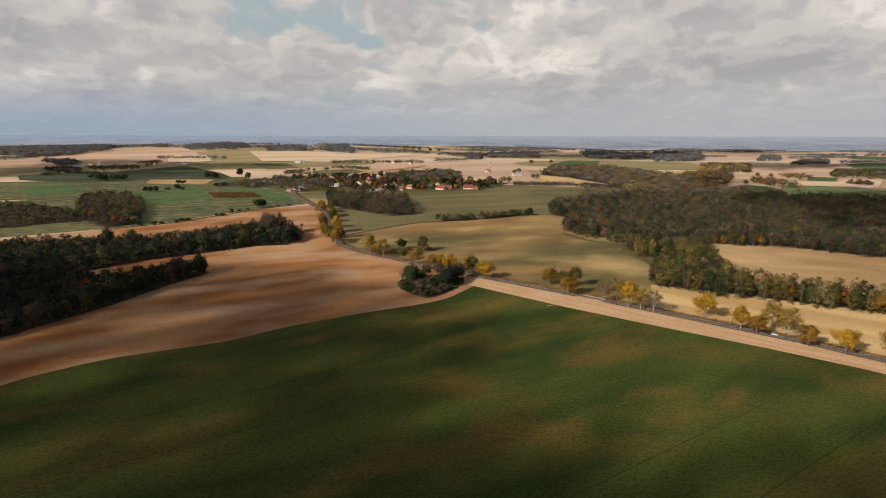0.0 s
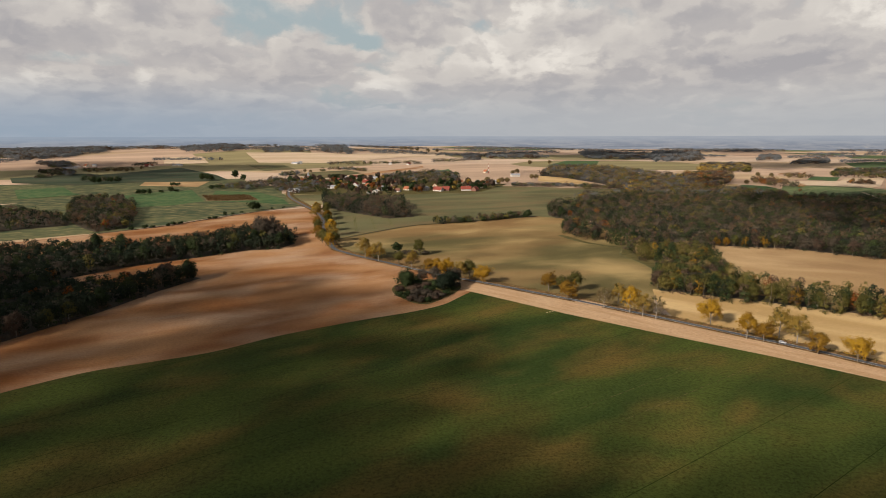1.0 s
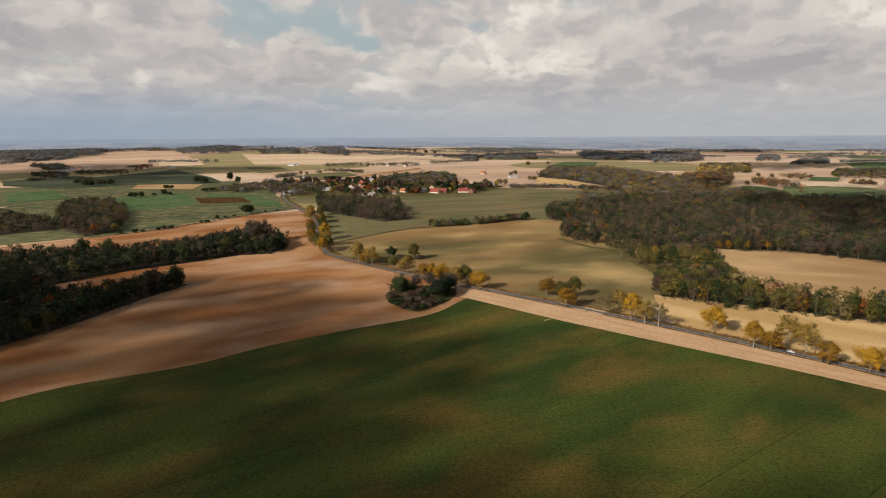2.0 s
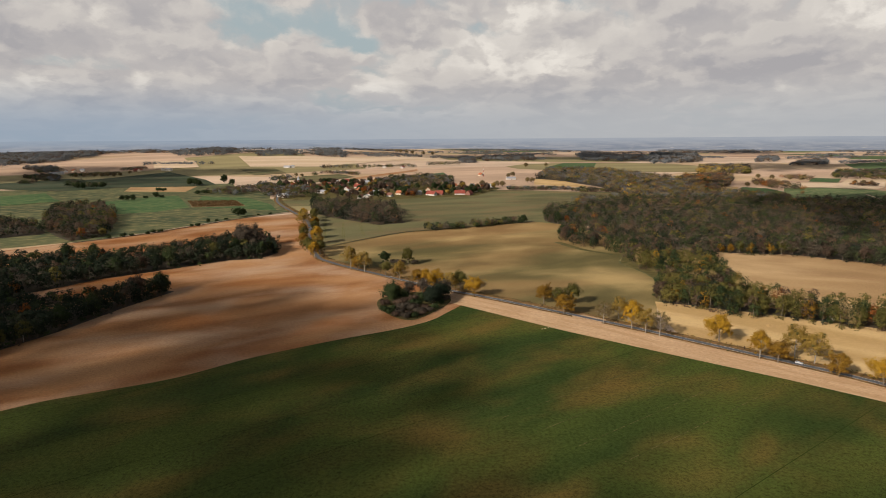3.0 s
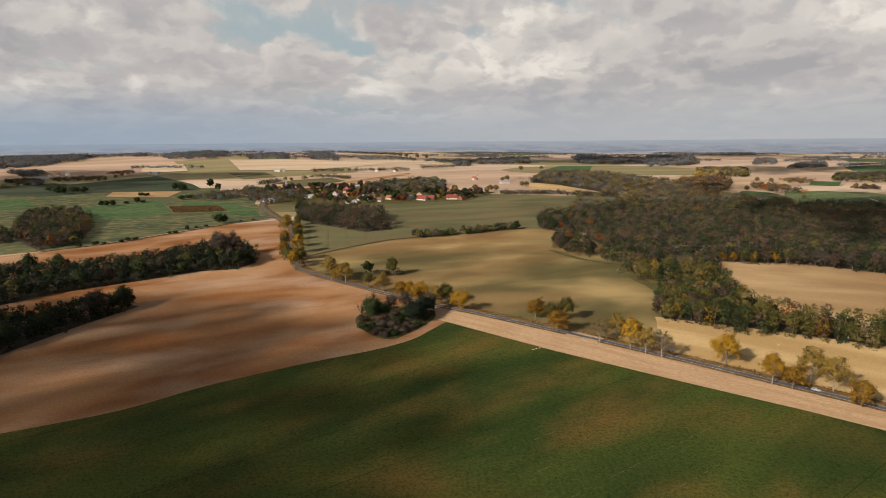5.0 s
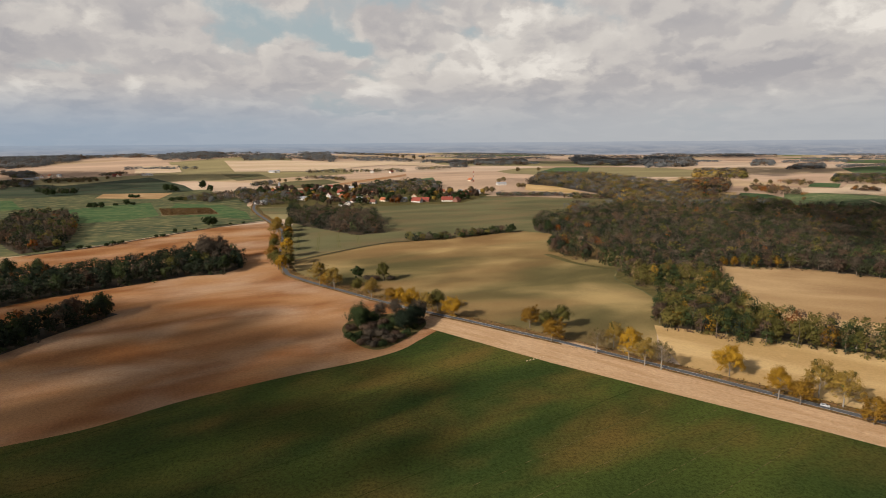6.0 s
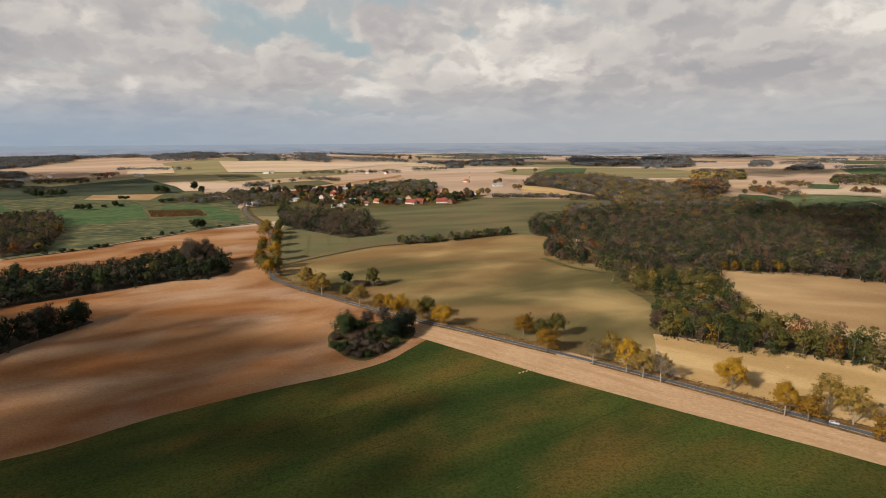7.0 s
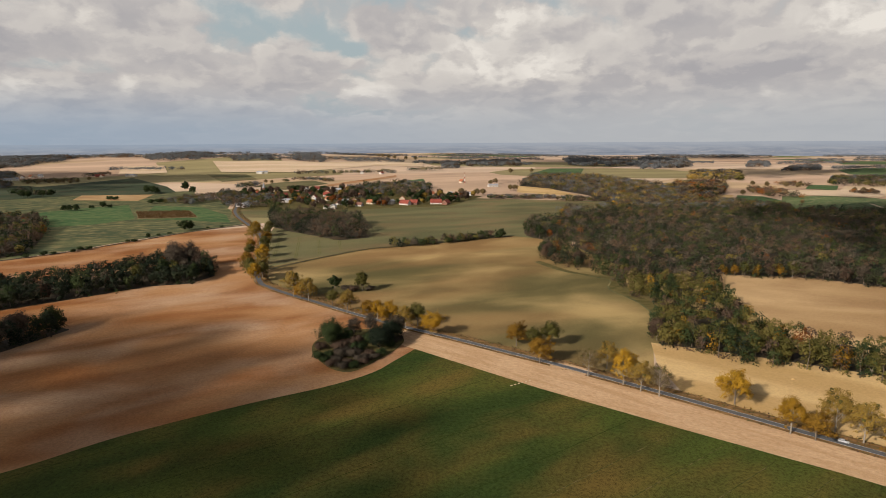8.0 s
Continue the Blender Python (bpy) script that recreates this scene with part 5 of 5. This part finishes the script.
# large trees that stand out at the edges of the woods
EDGE = "large trees at the wood edges"
EDGE_KINDS = [
    make_tree("wood_edge_tree", 71, 19, 14, "brown", 3600, 0.34, "large brown autumn tree at the wood's edge", 0.1, group=EDGE, full=1.45),
    make_tree("wood_edge_tree", 72, 18, 14, "green", 3600, 0.34, "large dark green tree at the wood's edge", 0.08, group=EDGE, full=1.45),
    make_tree("wood_edge_tree", 73, 18, 13, "twig", 3400, 0.28, "large half-bare grey tree at the wood's edge", 0.1, group=EDGE, full=1.45),
    make_tree("wood_edge_tree", 74, 17, 12, "olive", 3600, 0.32, "olive-yellow tree at the wood's edge", 0.1, M_PALE_BARK, group=EDGE, full=1.45),
    make_tree("wood_edge_tree", 75, 16, 11, "rust", 3400, 0.32, "rust-red tree at the wood's edge", 0.1, group=EDGE, full=1.45),
    make_tree("wood_edge_tree", 76, 15, 11, "amber", 3400, 0.32, "amber-orange tree at the wood's edge", 0.1, group=EDGE, full=1.45),
]
seen_kinds = set()
for i, (kind, x, y, size) in enumerate([
        (2, -176, 642, 1.45), (2, -188, 655, 1.6), (0, -174, 660, 1.45), (1, -198, 644, 1.3), (2, -200, 668, 1.55), (2, -186, 678, 1.45), (1, -168, 634, 0.9), (3, -212, 626, 0.8),
        (1, -212, 508, 1.0), (0, -222, 492, 1.05), (2, -224, 484, 1.0), (1, -232, 450, 1.0), (3, -246, 398, 0.8), (3, -252, 386, 0.7), (1, -240, 425, 0.9), (0, -258, 365, 0.9),
        (4, -312, 606, 0.9), (1, -322, 612, 1.1), (4, -330, 590, 0.8), (1, -345, 606, 1.2), (1, -246, 596, 0.9), (2, -228, 608, 0.95), (0, -262, 580, 0.9), (1, -278, 566, 0.95)]
        + [(k, 174 + 11.4 * j, 478 - 7.4 * j, 0.82 + 0.05 * (j % 4)) for j, k in enumerate((0, 3, 3, 1, 3, 3, 3, 5, 3, 3, 3, 5))]
        + [(0, 150, 700, 0.95), (4, 160, 706, 0.8), (1, 148, 712, 0.9), (0, 172, 668, 0.9), (2, 168, 752, 0.9), (1, 160, 800, 0.9), (1, 152, 822, 1.0), (4, 172, 800, 0.7),
           (5, 292, 634, 0.7), (5, 300, 631, 0.75), (3, 309, 631, 0.8), (5, 318, 629, 0.8), (0, 328, 628, 0.9), (5, 337, 625, 0.85), (3, 347, 624, 0.9), (0, 357, 622, 0.9), (2, 368, 615, 0.95), (0, 380, 606, 0.9), (2, 391, 598, 1.0), (0, 404, 588, 0.9),
           (1, 205, 640, 0.9), (0, 199, 604, 0.95), (1, 208, 560, 0.95), (1, 205, 540, 0.9), (0, 196, 515, 0.9)]):
    m = place(None, x, y, size if kind in seen_kinds else 1.0, 67 * i)
    if kind in seen_kinds:
        copy_thing(EDGE_KINDS[kind], m)
    else:
        EDGE_KINDS[kind].matrix_basis = m
        seen_kinds.add(kind)


def make_heap(name, seed, length, width, height, mat, label):
    """A low uneven mound."""
    rng = np.random.default_rng(seed)
    bm = bmesh.new()
    bmesh.ops.create_icosphere(bm, subdivisions=2, radius=1.0)
    for v in bm.verts:
        v.co = Vector((v.co.x * length / 2, v.co.y * width / 2, v.co.z * height)) * float(rng.uniform(0.85, 1.12))
    me = bpy.data.meshes.new(name)
    bm.to_mesh(me)
    bm.free()
    me.materials.append(mat)
    return tagged(new(name, me), label, "heap")


heap = make_heap("soil_heap", 5, 1.7, 0.8, 0.3, M_PALE, "small pale soil heap in the green crop")
tagged(heap, group="row of soil heaps in the crop")
heap.matrix_basis = pose(75, 413, float(land(75, 413)) + 0.3, 0, 0, 30)
for i in range(1, 6):
    x, y = 75 + 2.1 * i, 413 + 1.25 * i
    copy_thing(heap, pose(x, y, float(land(x, y)) + 0.3, 0, 0, 30 + 9 * i))
straw = make_heap("straw_heap", 6, 3.2, 1.8, 0.8, M_STUBBLE, "pale straw heap on the stubble field")
straw.matrix_basis = pose(222, 416, float(land(222, 416)) + 0.2, 0, 0, 20)

# ---------------------------------------------------------------- the car on the road
M_CAR = plain("silver_paint", (0.36, 0.37, 0.38), 0.05, 2.0, 0.3, 0.0)
M_TYRE = plain("tyre_rubber", (0.02, 0.02, 0.02), 0.2, 8.0)
M_RED_LIGHT = plain("lamp_red", (0.35, 0.02, 0.02), 0.1, 4.0, 0.3)
car = tagged(new("car"), "silver estate car driving on the asphalt road", "car")
car.matrix_basis = pose(203.0, 350.5, float(land(203, 350.5)) + 0.45, 0, 0, -44) @ Matrix.Diagonal((0.9, 0.9, 0.9, 1))
side_line = [(-2.15, 0.35), (-2.15, 0.95), (-1.95, 1.40), (0.25, 1.46), (1.05, 0.98), (2.0, 0.84), (2.15, 0.60), (2.15, 0.35)]
bm = bmesh.new()
rings = [[bm.verts.new((x, s * (0.86 if z < 1.1 else 0.68), z)) for x, z in side_line] for s in (-1, 1)]
for i in range(len(side_line)):
    j = (i + 1) % len(side_line)
    bm.faces.new((rings[0][i], rings[0][j], rings[1][j], rings[1][i]))
for r in rings:
    bm.faces.new(r)
bmesh.ops.recalc_face_normals(bm, faces=bm.faces)
bmesh.ops.bevel(bm, geom=list(bm.edges), offset=0.06, segments=2, affect="EDGES")
body = part("body", bm, M_CAR, car)
for s in (-1, 1):
    part("side_window", block(-1.7, 0.35, s * 0.76 - 0.03, s * 0.76 + 0.03, 1.0, 1.36), M_PANE, car)
    for x in (-1.35, 1.35):
        bm = bmesh.new()
        bmesh.ops.create_cone(bm, segments=20, radius1=0.32, radius2=0.32, depth=0.2, cap_ends=True, matrix=Matrix.Translation((x, s * 0.80, 0.32)) @ Matrix.Rotation(radians(90), 4, "X"))
        wheel = part("wheel", bm, M_TYRE, car)
        bm = bmesh.new()
        bmesh.ops.create_cone(bm, segments=12, radius1=0.2, radius2=0.18, depth=0.06, cap_ends=True, matrix=Matrix.Translation((x, s * 0.89, 0.32)) @ Matrix.Rotation(radians(90), 4, "X"))
        part("rim", bm, M_ROOF_GREY, wheel)
    part("tail_lamp", block(-2.19, -2.12, s * 0.62 - 0.14, s * 0.62 + 0.14, 0.72, 0.9), M_RED_LIGHT, car)
    part("headlamp", block(2.08, 2.18, s * 0.6 - 0.16, s * 0.6 + 0.16, 0.6, 0.72), M_WHITE, car)
bm = bmesh.new()
vs = [bm.verts.new(q) for q in ((0.36, -0.62, 1.42), (0.36, 0.62, 1.42), (1.06, 0.72, 1.02), (1.06, -0.72, 1.02))]
bm.faces.new(vs)
bmesh.ops.solidify(bm, geom=list(bm.faces), thickness=-0.05)
part("windscreen", bm, M_PANE, car)
